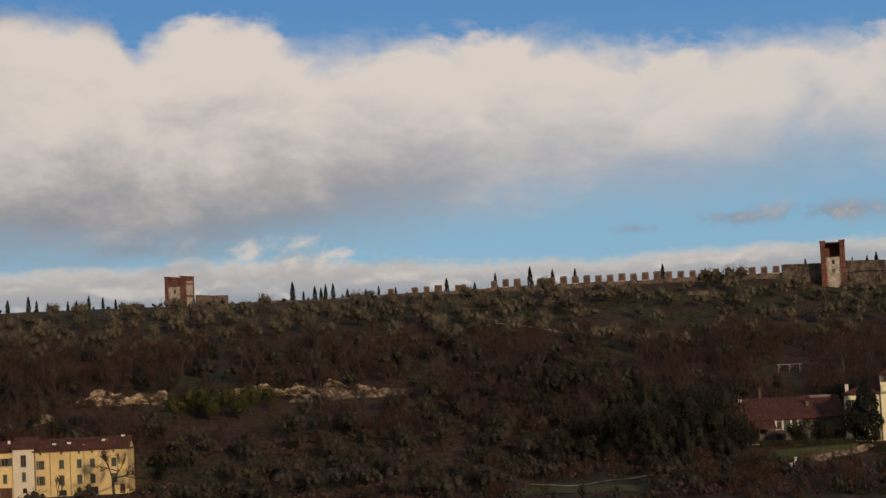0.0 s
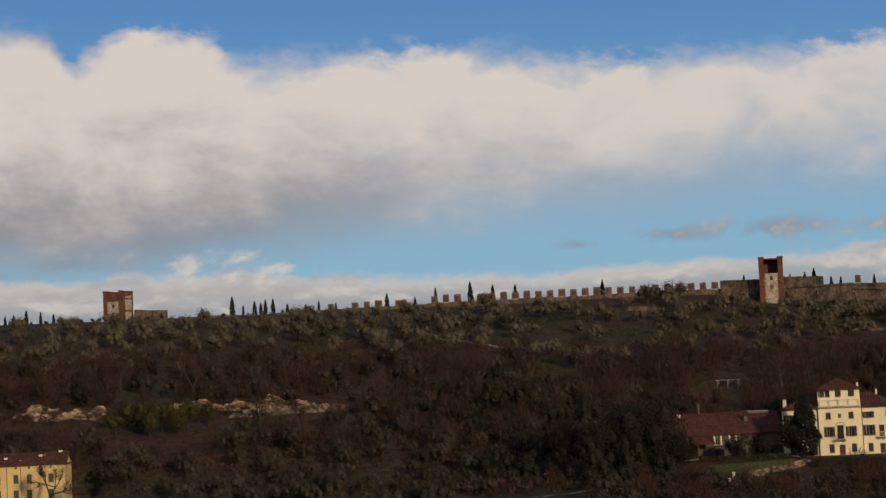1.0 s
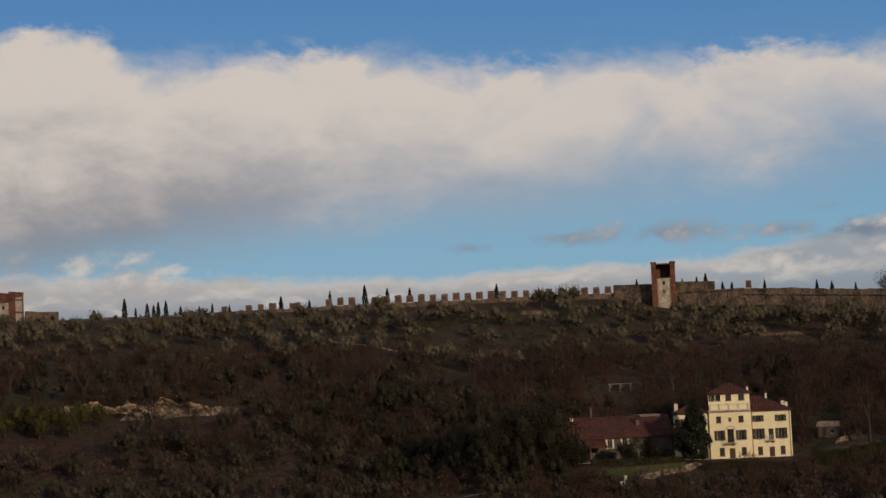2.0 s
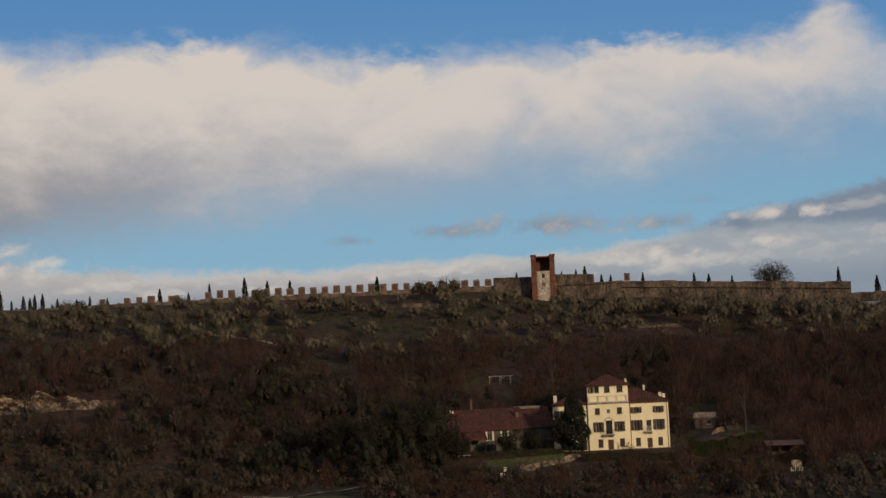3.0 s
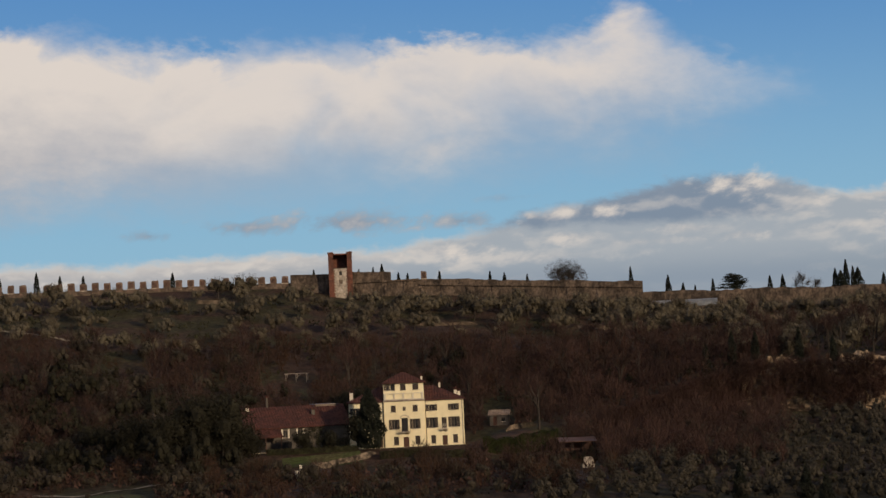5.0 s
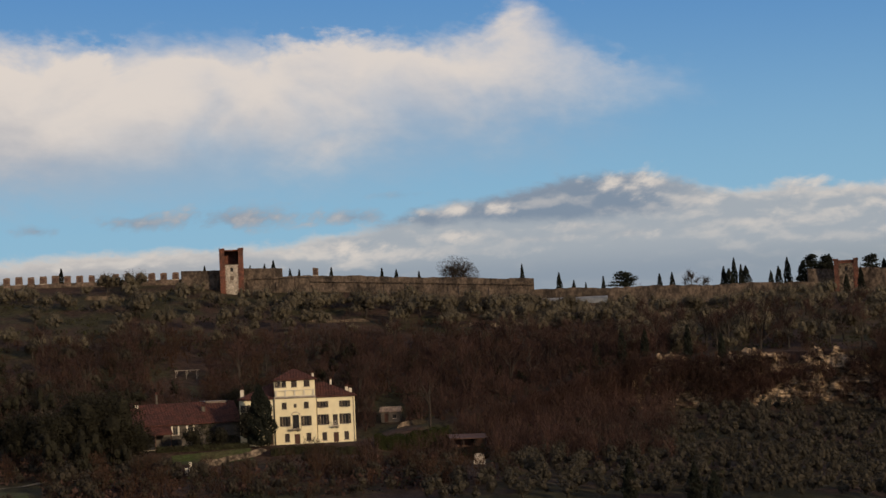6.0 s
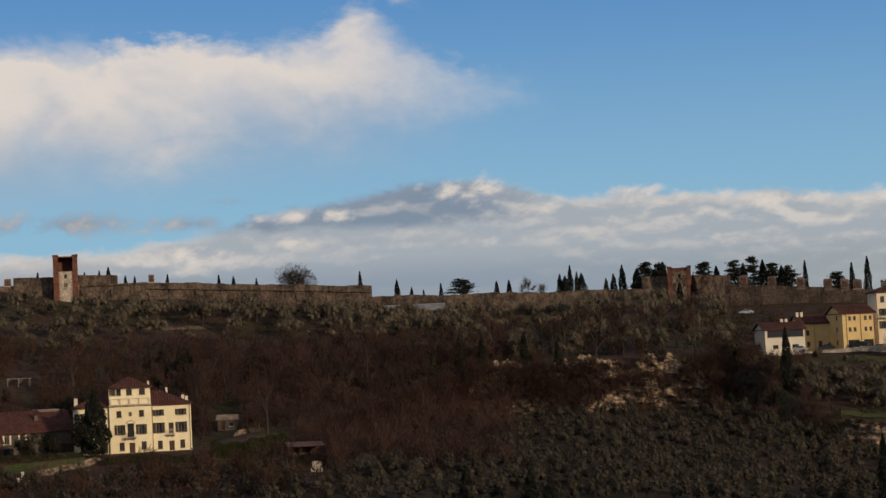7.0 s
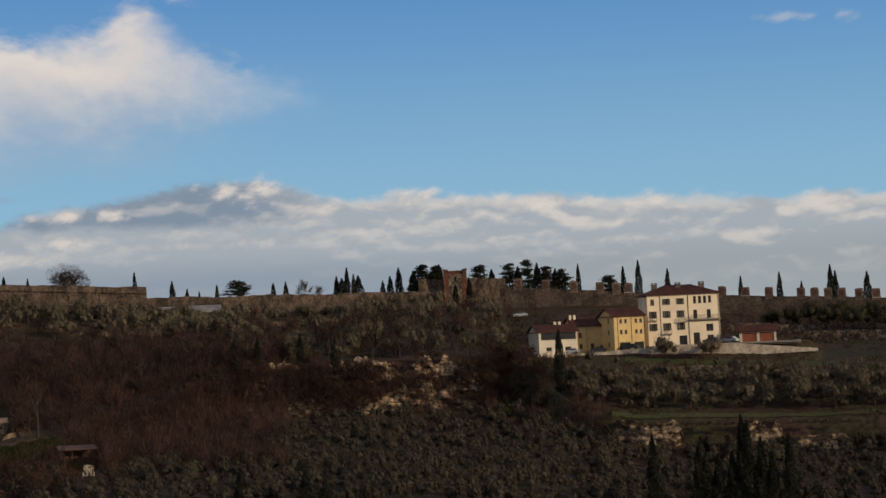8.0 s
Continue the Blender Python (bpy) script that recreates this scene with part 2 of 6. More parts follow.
TERRACE_STONE = surface("terrace_stone", (0.15, 0.108, 0.074), (0.030, 0.023, 0.015), 0.35, grain=0.7, grain_scale=1.4, bump=0.35, bump_scale=1.4, spread=(0.42, 0.58))
PALE_STONE = surface("pale_dressed_stone", (0.40, 0.33, 0.26), (0.24, 0.195, 0.15), 0.6, grain=0.35, grain_scale=2.0, bump=0.1, bump_scale=2.0)
BRICK = surface("weathered_red_brick", (0.155, 0.060, 0.039), (0.080, 0.040, 0.029), 0.5, grain=0.35, grain_scale=3.0, bump=0.08, bump_scale=4.0)
OLD_BRICK = surface("sooty_old_brick", (0.110, 0.062, 0.045), (0.066, 0.042, 0.032), 0.6, grain=0.4, grain_scale=2.5, bump=0.1, bump_scale=4.0, vary=0.15)
MERLON = surface("merlon_brick_and_stone", (0.170, 0.112, 0.082), (0.100, 0.072, 0.055), 0.5, grain=0.45, grain_scale=1.8, bump=0.15, bump_scale=2.0, vary=0.12)
ROCK = surface("limestone_rock", (0.29, 0.205, 0.130), (0.055, 0.037, 0.025), 0.30, grain=0.6, grain_scale=1.0, bump=0.6, bump_scale=0.9, spread=(0.44, 0.58), stretch=(1, 1, 1.6))
PALE_BAY = surface("pale_bay_plaster", (0.56, 0.46, 0.33), (0.50, 0.41, 0.29), 0.3, grain=0.08)
YELLOW = surface("yellow_plaster", (0.59, 0.42, 0.185), (0.51, 0.36, 0.16), 0.25, grain=0.07, grain_scale=1.2)
CREAM = surface("cream_plaster", (0.80, 0.685, 0.44), (0.74, 0.62, 0.385), 0.2, grain=0.05, grain_scale=1.0)
PALE_PINK = surface("pale_rose_plaster", (0.76, 0.64, 0.46), (0.68, 0.565, 0.405), 0.25, grain=0.06)
WHITE = surface("white_plaster", (0.64, 0.56, 0.435), (0.56, 0.49, 0.385), 0.3, grain=0.06)
GREY_PLASTER = surface("grey_plaster", (0.13, 0.105, 0.082), (0.075, 0.062, 0.050), 0.4, grain=0.2)
ROOF = surface("clay_roof_tiles", (0.088, 0.034, 0.025), (0.056, 0.025, 0.020), 0.5, grain=0.45, grain_scale=2.4, bump=0.12, bump_scale=3.5)
SHUTTER = surface("dark_shutter_paint", (0.035, 0.024, 0.018), (0.050, 0.034, 0.026), 1.0, rough=0.6)
GREEN_SHUTTER = surface("grey_green_shutter_paint", (0.050, 0.052, 0.036), (0.066, 0.064, 0.046), 1.0, rough=0.6)
FRAME = surface("window_frame_paint", (0.62, 0.55, 0.42), (0.52, 0.46, 0.36), 1.0, rough=0.6)
SASH = surface("dark_window_sash", (0.20, 0.155, 0.11), (0.15, 0.115, 0.085), 1.0, rough=0.6)
OLD_TIMBER = surface("grey_weathered_timber", (0.27, 0.22, 0.17), (0.19, 0.15, 0.12), 1.5, rough=0.8, grain=0.3)
DOOR_WOOD = surface("brown_door_wood", (0.085, 0.036, 0.020), (0.060, 0.026, 0.016), 1.2, rough=0.6)
GATE_WOOD = surface("orange_garage_wood", (0.30, 0.095, 0.042), (0.24, 0.075, 0.034), 1.2, rough=0.6)
IRON = surface("dark_iron", (0.020, 0.018, 0.017), (0.032, 0.026, 0.022), 1.0, rough=0.55)
TIN = surface("grey_gutter_metal", (0.17, 0.12, 0.09), (0.13, 0.10, 0.08), 1.0, rough=0.5)
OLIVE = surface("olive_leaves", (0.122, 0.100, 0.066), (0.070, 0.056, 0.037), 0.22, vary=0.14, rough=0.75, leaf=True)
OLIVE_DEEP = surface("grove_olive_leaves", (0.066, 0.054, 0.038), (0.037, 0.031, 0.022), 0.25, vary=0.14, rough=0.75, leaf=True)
# olive leaves again, darkened: cloud shade over the lower slope is in the colour
OLIVE_SHADED = surface("shade_darkened_olive_leaves", (0.062, 0.049, 0.034), (0.034, 0.027, 0.019), 0.25, vary=0.14, rough=0.75, leaf=True)
EVERGREEN = surface("dark_evergreen_leaves", (0.032, 0.028, 0.016), (0.018, 0.016, 0.010), 0.5, vary=0.15, rough=0.8, leaf=True)
CYPRESS = surface("cypress_leaves", (0.030, 0.031, 0.021), (0.019, 0.021, 0.015), 0.6, vary=0.2, rough=0.85, leaf=True)
BAMBOO = surface("yellow_green_leaves", (0.074, 0.064, 0.021), (0.040, 0.037, 0.014), 0.5, vary=0.25, leaf=True)
BAMBOO_DARK = surface("hedge_leaves", (0.040, 0.044, 0.013), (0.026, 0.030, 0.010), 0.5, vary=0.2, leaf=True)
IVY = surface("ivy_leaves", (0.044, 0.043, 0.020), (0.032, 0.028, 0.016), 0.8, vary=0.2, leaf=True)
TWIGS = surface("bare_brown_twigs", (0.078, 0.042, 0.032), (0.044, 0.026, 0.020), 0.13, vary=0.12, leaf=True)
RUSSET = surface("russet_dry_leaves", (0.072, 0.037, 0.022), (0.040, 0.025, 0.017), 0.12, vary=0.15, leaf=True)
BARK = surface("grey_brown_bark", (0.052, 0.040, 0.031), (0.032, 0.025, 0.020), 1.5, grain=0.3, rough=0.9)
FILM = surface("greenhouse_film", (0.19, 0.19, 0.19), (0.11, 0.115, 0.12), 0.4, rough=0.4)
CAR_WHITE = surface("white_car_paint", (0.72, 0.73, 0.74), None, rough=0.25)
CAR_GREY = surface("silver_car_paint", (0.34, 0.36, 0.38), None, rough=0.25)
CAR_DARK = surface("dark_car_paint", (0.03, 0.032, 0.036), None, rough=0.25)
RUBBER = surface("black_rubber", (0.012, 0.012, 0.012), None, rough=0.9)
GLASS = surface("dark_window_glass", (0.022, 0.021, 0.022), (0.035, 0.033, 0.032), 0.5, rough=0.08)


# ---------------------------------------------------------------- mesh helpers
class Geo:
    """Collects vertices and faces for one mesh."""

    def __init__(self):
        self.v, self.f = [], []

    def poly(self, *pts):
        i = len(self.v)
        self.v += [tuple(p) for p in pts]
        self.f.append(tuple(range(i, i + len(pts))))
        return self

    def box(self, x0, y0, z0, x1, y1, z1):
        i = len(self.v)
        self.v += [(x, y, z) for z in (z0, z1) for x, y in ((x0, y0), (x1, y0), (x1, y1), (x0, y1))]
        self.f += [(i + 3, i + 2, i + 1, i), (i + 4, i + 5, i + 6, i + 7)] + [(i + k, i + (k + 1) % 4, i + 4 + (k + 1) % 4, i + 4 + k) for k in range(4)]
        return self

    def tube(self, a, b, ra, rb, sides=5):
        a, b = Vector(a), Vector(b)
        q = (b - a).to_track_quat("Z", "Y")
        i = len(self.v)
        for p, r in ((a, ra), (b, rb)):
            for k in range(sides):
                t = 2 * math.pi * k / sides
                self.v.append(tuple(p + q @ Vector((r * math.cos(t), r * math.sin(t), 0))))
        self.f += [(i + k, i + (k + 1) % sides, i + sides + (k + 1) % sides, i + sides + k) for k in range(sides)]
        self.f += [tuple(range(i + sides - 1, i - 1, -1)), tuple(range(i + sides, i + 2 * sides))]
        return self

    def grid(self, pts):
        """A sheet from rows of points."""
        i, w = len(self.v), len(pts[0])
        for row in pts:
            self.v += [tuple(p) for p in row]
        for r in range(len(pts) - 1):
            self.f += [(i + r * w + c, i + r * w + c + 1, i + (r + 1) * w + c + 1, i + (r + 1) * w + c) for c in range(w - 1)]
        return self

    def mesh(self, name):
        me = bpy.data.meshes.new(name)
        me.from_pydata(self.v, [], self.f)
        me.update()
        return me


def part(name, geo, material, parent=None, label=""):
    """Links a Geo or a mesh as one mesh object, under a thing or a part."""
    me = geo.mesh(name) if isinstance(geo, Geo) else geo
    if not me.materials:
        me.materials.append(material)
    ob = new(name, me)
    ob.parent = parent
    return tagged(ob, label)


def thing(name, label, category, m=None, group="", kind=""):
    ob = new(name)
    ob.matrix_world = m or Matrix()
    return tagged(ob, label, category, group, kind)


def shards(verts):
    """A mesh of loose three-cornered leaves from an array (n, 3, 3)."""
    n = len(verts)
    me = bpy.data.meshes.new("leaves")
    me.vertices.add(3 * n)
    me.vertices.foreach_set("co", verts.reshape(-1).astype(np.float32))
    me.loops.add(3 * n)
    me.loops.foreach_set("vertex_index", np.arange(3 * n, dtype=np.int32))
    me.polygons.add(n)
    me.polygons.foreach_set("loop_start", np.arange(0, 3 * n, 3, dtype=np.int32))
    me.update(calc_edges=True)
    return me


def leaves(centres, size, rng, flat=0.0, slim=0.5, lie=None):
    """Pointed leaf sprays about the centres, each turned by chance, or lying roughly across the ways in lie."""
    n = len(centres)
    a = rng.normal(size=(n, 3))
    if lie is not None:
        w = lie + rng.normal(size=(n, 3)) * 0.65
        a = np.cross(w, a)
    a[:, 2] *= 1 - flat
    a /= np.linalg.norm(a, axis=1)[:, None] + 1e-9
    b = np.cross(a, rng.normal(size=(n, 3)) if lie is None else w)
    b /= np.linalg.norm(b, axis=1)[:, None] + 1e-9
    s = (size * rng.uniform(0.6, 1.4, n))[:, None]
    return np.stack([centres + a * s * 1.1, centres - a * s * 0.7 - b * s * slim * 1.1, centres - a * s * 0.7 + b * s * slim * 1.1], 1)


def slivers(a, b, width, rng):
    """Thin flat twigs from a to b, as slivers."""
    w = np.cross(b - a, rng.normal(size=a.shape))
    w *= width / (np.linalg.norm(w, axis=1)[:, None] + 1e-9)
    return np.stack([a - w * 1.3, a + w * 1.3, b], 1)


# ---------------------------------------------------------------- the lie of the land
def curve(az, *knots):
    return np.interp(az, [k[0] for k in knots], [k[1] for k in knots])


def value_noise(x, y, seed=0):
    """Smooth noise from -1 to 1 on arrays."""
    x, y = np.asarray(x, float), np.asarray(y, float)
    ix, iy = np.floor(x).astype(np.int64), np.floor(y).astype(np.int64)
    fx, fy = x - ix, y - iy
    fx, fy = fx * fx * (3 - 2 * fx), fy * fy * (3 - 2 * fy)

    def h(i, j):
        k = (i * 374761393 + j * 668265263 + seed * 1442695041) & 0xFFFFFFFF
        k = ((k ^ (k >> 13)) * 1274126177) & 0xFFFFFFFF
        return ((k ^ (k >> 16)) & 0xFFFF) / 32767.5 - 1

    return (h(ix, iy) * (1 - fx) + h(ix + 1, iy) * fx) * (1 - fy) + (h(ix, iy + 1) * (1 - fx) + h(ix + 1, iy + 1) * fx) * fy


def fractal(x, y, seed=0, octaves=4):
    return sum(value_noise(x * 2 ** k, y * 2 ** k, seed + k) / 2 ** k for k in range(octaves)) / 1.9


def bench_range(az):
    return curve(az, (-20, 424), (-2, 424), (3, 415), (9, 376), (16, 376), (20, 405), (24, 425), (32, 425), (34, 398), (36, 393), (44, 392))


def bench_foot(az):
    return curve(az, (-20, 57.5), (-12, 58.3), (-2, 58), (3, 53), (9, 42), (16, 42), (20, 44.5), (24, 45.7), (32, 46), (34, 40), (36, 36.5), (44, 35.5))


def bench_top(az):
    return curve(az, (-20, 59.5), (-12, 60.3), (-2, 59.5), (3, 55), (9, 43.7), (16, 43.7), (20, 48), (24, 57.3), (32, 57.4), (34, 45.5), (36, 42.5), (44, 41.5))


def crest(az):
    return curve(az, (-20, 84.5), (-13, 85.0), (-3, 85.2), (6, 85.3), (10, 85.0), (12, 82.3), (15.5, 81.2), (20.8, 78.1), (21.6, 74.4), (26, 73.0), (29, 75.2), (31, 73.5), (32, 71.3), (35.5, 70.6), (38.6, 67.2), (41, 65.6), (44, 64.6), (60, 62))


def lot_level(az):
    return curve(az, (32, 57.0), (34.5, 57.2), (37, 58.2), (44, 58.0))


CREST = 552.0


def ground(az, r, rough=True):
    """Height of the land at a bearing in degrees and a range in metres from the standpoint."""
    az, r = np.broadcast_arrays(np.asarray(az, float), np.asarray(r, float))
    r1 = bench_range(az)
    rs = [0 * r, 0 * r + 8, 0 * r + 60, 0 * r + 160, 0 * r + 300, 0 * r + 362, r1, r1 + 3.5, r1 + 25, 0 * r + CREST, 0 * r + 580, 0 * r + 900, 0 * r + 1800, 0 * r + 6000]
    top = crest(az)
    low = curve(az, (-20, 37), (0, 37), (12, 36), (20, 37), (30, 35.5), (36, 30), (44, 28))
    mid = curve(az, (-20, 41), (-2, 42), (9, 40.8), (16, 41), (24, 40.6), (33, 37.5), (36, 33.5), (44, 32.5))
    shelf = curve(az, (-20, 64.5), (-2, 64), (3, 59), (9, 44.6), (16, 44.8), (20, 51), (24, 59.4), (31, 60), (33.5, 50), (36, 47.6), (44, 46.6))
    zs = [0 * r + 58.3, 0 * r + 57, 0 * r + 40, 0 * r + 26, low, mid, bench_foot(az), bench_top(az), shelf, top, top - 0.6, top - 25, 0 * r + 35, 0 * r + 30]
    z = zs[0].copy()
    for k in range(len(rs) - 1):
        t = np.clip((r - rs[k]) / np.maximum(rs[k + 1] - rs[k], 1e-6), 0, 1)
        z = np.where(r >= rs[k], zs[k] + (zs[k + 1] - zs[k]) * t, z)
    if rough:
        x, y = r * np.sin(np.radians(az)), r * np.cos(np.radians(az))
        amp = np.interp(r, [0, 200, 320, 530, 556, 600, 900, 3000], [0.1, 1, 1.1, 1.0, 0.25, 0.8, 5, 20])
        z = z + amp * (fractal(x / 22, y / 22, 3) + 0.3 * fractal(x / 4, y / 4, 8, 3))
    # levelled ground round the buildings
    for a0, a1, ra, rb, level, soft in ((9.2, 15.7, 379, 398, 43.75, 5.0), (-16, -9.2, 364, 384, 41.0, 5.0), (32.4, 41.0, 466.5, 492, None, 2.5)):
        lvl = lot_level(az) if level is None else level
        edge = np.maximum(np.maximum(ra - r, r - rb), np.maximum(a0 - az, az - a1) * 7.5)
        w = np.clip(1 - edge / soft, 0, 1)
        w = w * w * (3 - 2 * w)
        z = z * (1 - w) + lvl * w
    return z


def spot(az, r, z=None):
    """The place at a bearing and a range; on the ground if no height is given."""
    return Vector((r * math.sin(radians(az)), r * math.cos(radians(az)), float(ground(az, r)) if z is None else z))


def height_seen(el, r):
    return EYE + r * math.tan(radians(el))


def make_ground():
    azs = np.concatenate([np.arange(-17, 47, 0.22), np.arange(47, 343, 3.0)])
    rs = np.concatenate([[0.5], np.arange(5, 60, 9), np.arange(60, 280, 14), np.arange(280, 570, 2.2), np.arange(570, 900, 20), np.geomspace(900, 4800, 16)])
    A, R = np.meshgrid(azs, rs)
    Z = ground(np.where(A > 180, A - 360, A), R)
    co = np.stack([R * np.sin(np.radians(A)), R * np.cos(np.radians(A)), Z], -1).reshape(-1, 3)
    na, nr = len(azs), len(rs)
    i = np.arange(nr - 1)[:, None] * na + np.arange(na)[None]
    j = np.arange(nr - 1)[:, None] * na + (np.arange(na)[None] + 1) % na
    f = np.stack([i, i + na, j + na, j], -1).reshape(-1, 4)
    me = bpy.data.meshes.new("ground")
    me.vertices.add(len(co) + 1)
    me.vertices.foreach_set("co", np.concatenate([co, [[0, 0, 58.3]]]).reshape(-1).astype(np.float32))
    fan = np.stack([np.full(na, len(co)), np.arange(na), (np.arange(na) + 1) % na], -1)
    me.loops.add(f.size + fan.size)
    me.loops.foreach_set("vertex_index", np.concatenate([f.reshape(-1), fan.reshape(-1)]).astype(np.int32))
    me.polygons.add(len(f) + len(fan))
    me.polygons.foreach_set("loop_start", np.concatenate([np.arange(len(f)) * 4, f.size + np.arange(len(fan)) * 3]).astype(np.int32))
    me.update(calc_edges=True)
    me.shade_smooth()
    tagged(part("ground", me, GROUND), "brown winter hillside of soil, dry grass and turf", "ground", kind="structure")


make_ground()


# ---------------------------------------------------------------- the town wall and its towers
def facing(az, r, z, turn=0.0):
    """A frame whose x runs to the right and y away, for a front that faces the standpoint; turn: degrees clockwise from above."""
    p = spot(az, r, z)
    return Matrix.Translation(p) @ pose(0, 0, 0, 0, 0, -az - turn)


def worn_box(g, x0, y0, z0, x1, y1, z1, wear, rng, nx=4, nz=4):
    """A box whose top edge and faces are uneven, as worn masonry is."""
    def p(x, y, z, up):
        k = wear * up
        return (x + rng.uniform(-k, k) * 0.5, y + rng.uniform(-k, k) * 0.5, z + rng.uniform(-k, k * 0.3))
    xs, zs = np.linspace(x0, x1, nx + 1), np.linspace(z0, z1, nz + 1)
    front = [[p(x, y0, z, i / nz) for x in xs] for i, z in enumerate(zs)]
    back = [[p(x, y1, z, i / nz) for x in xs[::-1]] for i, z in enumerate(zs)]
    g.grid(front)
    g.grid(back)
    g.grid([[r[-1], b[0]] for r, b in zip(front, back)])
    g.grid([[b[-1], r[0]] for r, b in zip(front, back)])
    g.grid([front[-1], back[-1][::-1]])


def wall_run(name, a0, a1, r0, r1, el_top0, el_top1, drop, label, thick=1.6, merlons=None, wear=0.25, material=None, seed=1, ledge=0.0):
    """A stretch of town wall between two bearings; el: how high its top stands above the eye's level, in degrees."""
    rng = random.Random(seed)
    p0, p1 = spot(a0, r0, 0), spot(a1, r1, 0)
    run = (p1 - p0).to_2d().length
    m = Matrix.Translation(p0) @ pose(0, 0, 0, 0, 0, math.degrees(math.atan2(p1.y - p0.y, p1.x - p0.x)))
    root = thing(name, label, "wall", m, kind="structure")
    z0, z1 = height_seen(el_top0, r0), height_seen(el_top1, r1)
    n = max(2, int(run / 1.6))
    top = lambda u: z0 + (z1 - z0) * u + wear * (0.6 * math.sin(u * run * 0.23 + seed) + rng.uniform(-0.6, 0.6)) * 0.6
    rows = [top(k / n) for k in range(n + 1)]
    g = Geo()
    levels = (0.0, 0.3, 0.6, 0.85, 1.0)
    bulge = [[rng.uniform(-0.12, 0.12) for k in range(n + 1)] for _ in levels]
    front = [[(run * k / n, bulge[i][k] + 0.3 * (f - 1), rows[k] - drop * (1 - f)) for k in range(n + 1)] for i, f in enumerate(levels)]
    back = [[(run * k / n, thick, rows[k] - drop * (1 - f)) for k in range(n, -1, -1)] for f in levels]
    g.grid(front).grid(back)
    g.grid([front[-1], back[-1][::-1]])
    g.grid([[a[-1], b[0]] for a, b in zip(front, back)])
    g.grid([[b[-1], a[0]] for a, b in zip(front, back)])
    part("wall_body", g, material or RUBBLE, root)
    if merlons:
        for u, w, h in merlons:
            x = u * run
            z = z0 + (z1 - z0) * u
            ragged = lambda k: rng.uniform(-k, k)
            side = [(-0.5, -0.9), (-0.5, 0.0), (-0.5 + ragged(0.02), h * 0.55), (-0.49 + ragged(0.03), h * 0.9), (-0.41 + ragged(0.05), h + ragged(0.10)), (0.05 + ragged(0.08), h + 0.05 + ragged(0.14)), (0.41 + ragged(0.05), h + ragged(0.12)), (0.49 + ragged(0.03), h * 0.9), (0.5 + ragged(0.02), h * 0.5), (0.5, 0.0), (0.5, -0.9)]
            near = [(x + u2 * w, -0.12, z + v) for u2, v in side]
            far = [(p[0], 0.72, p[2]) for p in near]
            b = Geo().poly(*near[::-1]).poly(*far)
            for p, q, r, t in zip(near, near[1:], far[1:], far):
                b.poly(p, q, r, t)
            mer = part("merlon", b, MERLON, root)
            f = Geo()
            worn_box(f, x - w * 0.34, -0.17, z + h * 0.12, x + w * 0.30, 0.0, z + h * 0.80, 0.07, rng, 3, 4)
            part("brick_face", f, OLD_BRICK, mer)
            c = Geo()
            worn_box(c, x - w * 0.56, -0.24, z - 0.18, x + w * 0.56, 0.8, z + 0.10, 0.08, rng, 4, 2)
            part("base_course", c, PALE_STONE if rng.random() < 0.3 else RUBBLE, mer)
    if ledge:
        g = Geo()
        worn_box(g, 0, -0.55, 0, run, 0.2, 0.34, 0.14, rng, n, 2)
        g.v = [(p[0], p[1], p[2] + z0 + (z1 - z0) * p[0] / run - ledge) for p in g.v]
        part("string_course", g, RUBBLE, root)
        for k in range(int(run / 6.0)):
            x = 2.5 + 6.0 * k + rng.uniform(-2.4, 2.4)
            g = Geo()
            zz = z0 + (z1 - z0) * x / run - ledge
            worn_box(g, x, -0.42, zz - drop + ledge, x + rng.uniform(0.7, 1.3), 0.2, zz - rng.uniform(0.1, 0.9), 0.2, rng, 2, 6)
            part("buttress", g, RUBBLE, root)
    return root


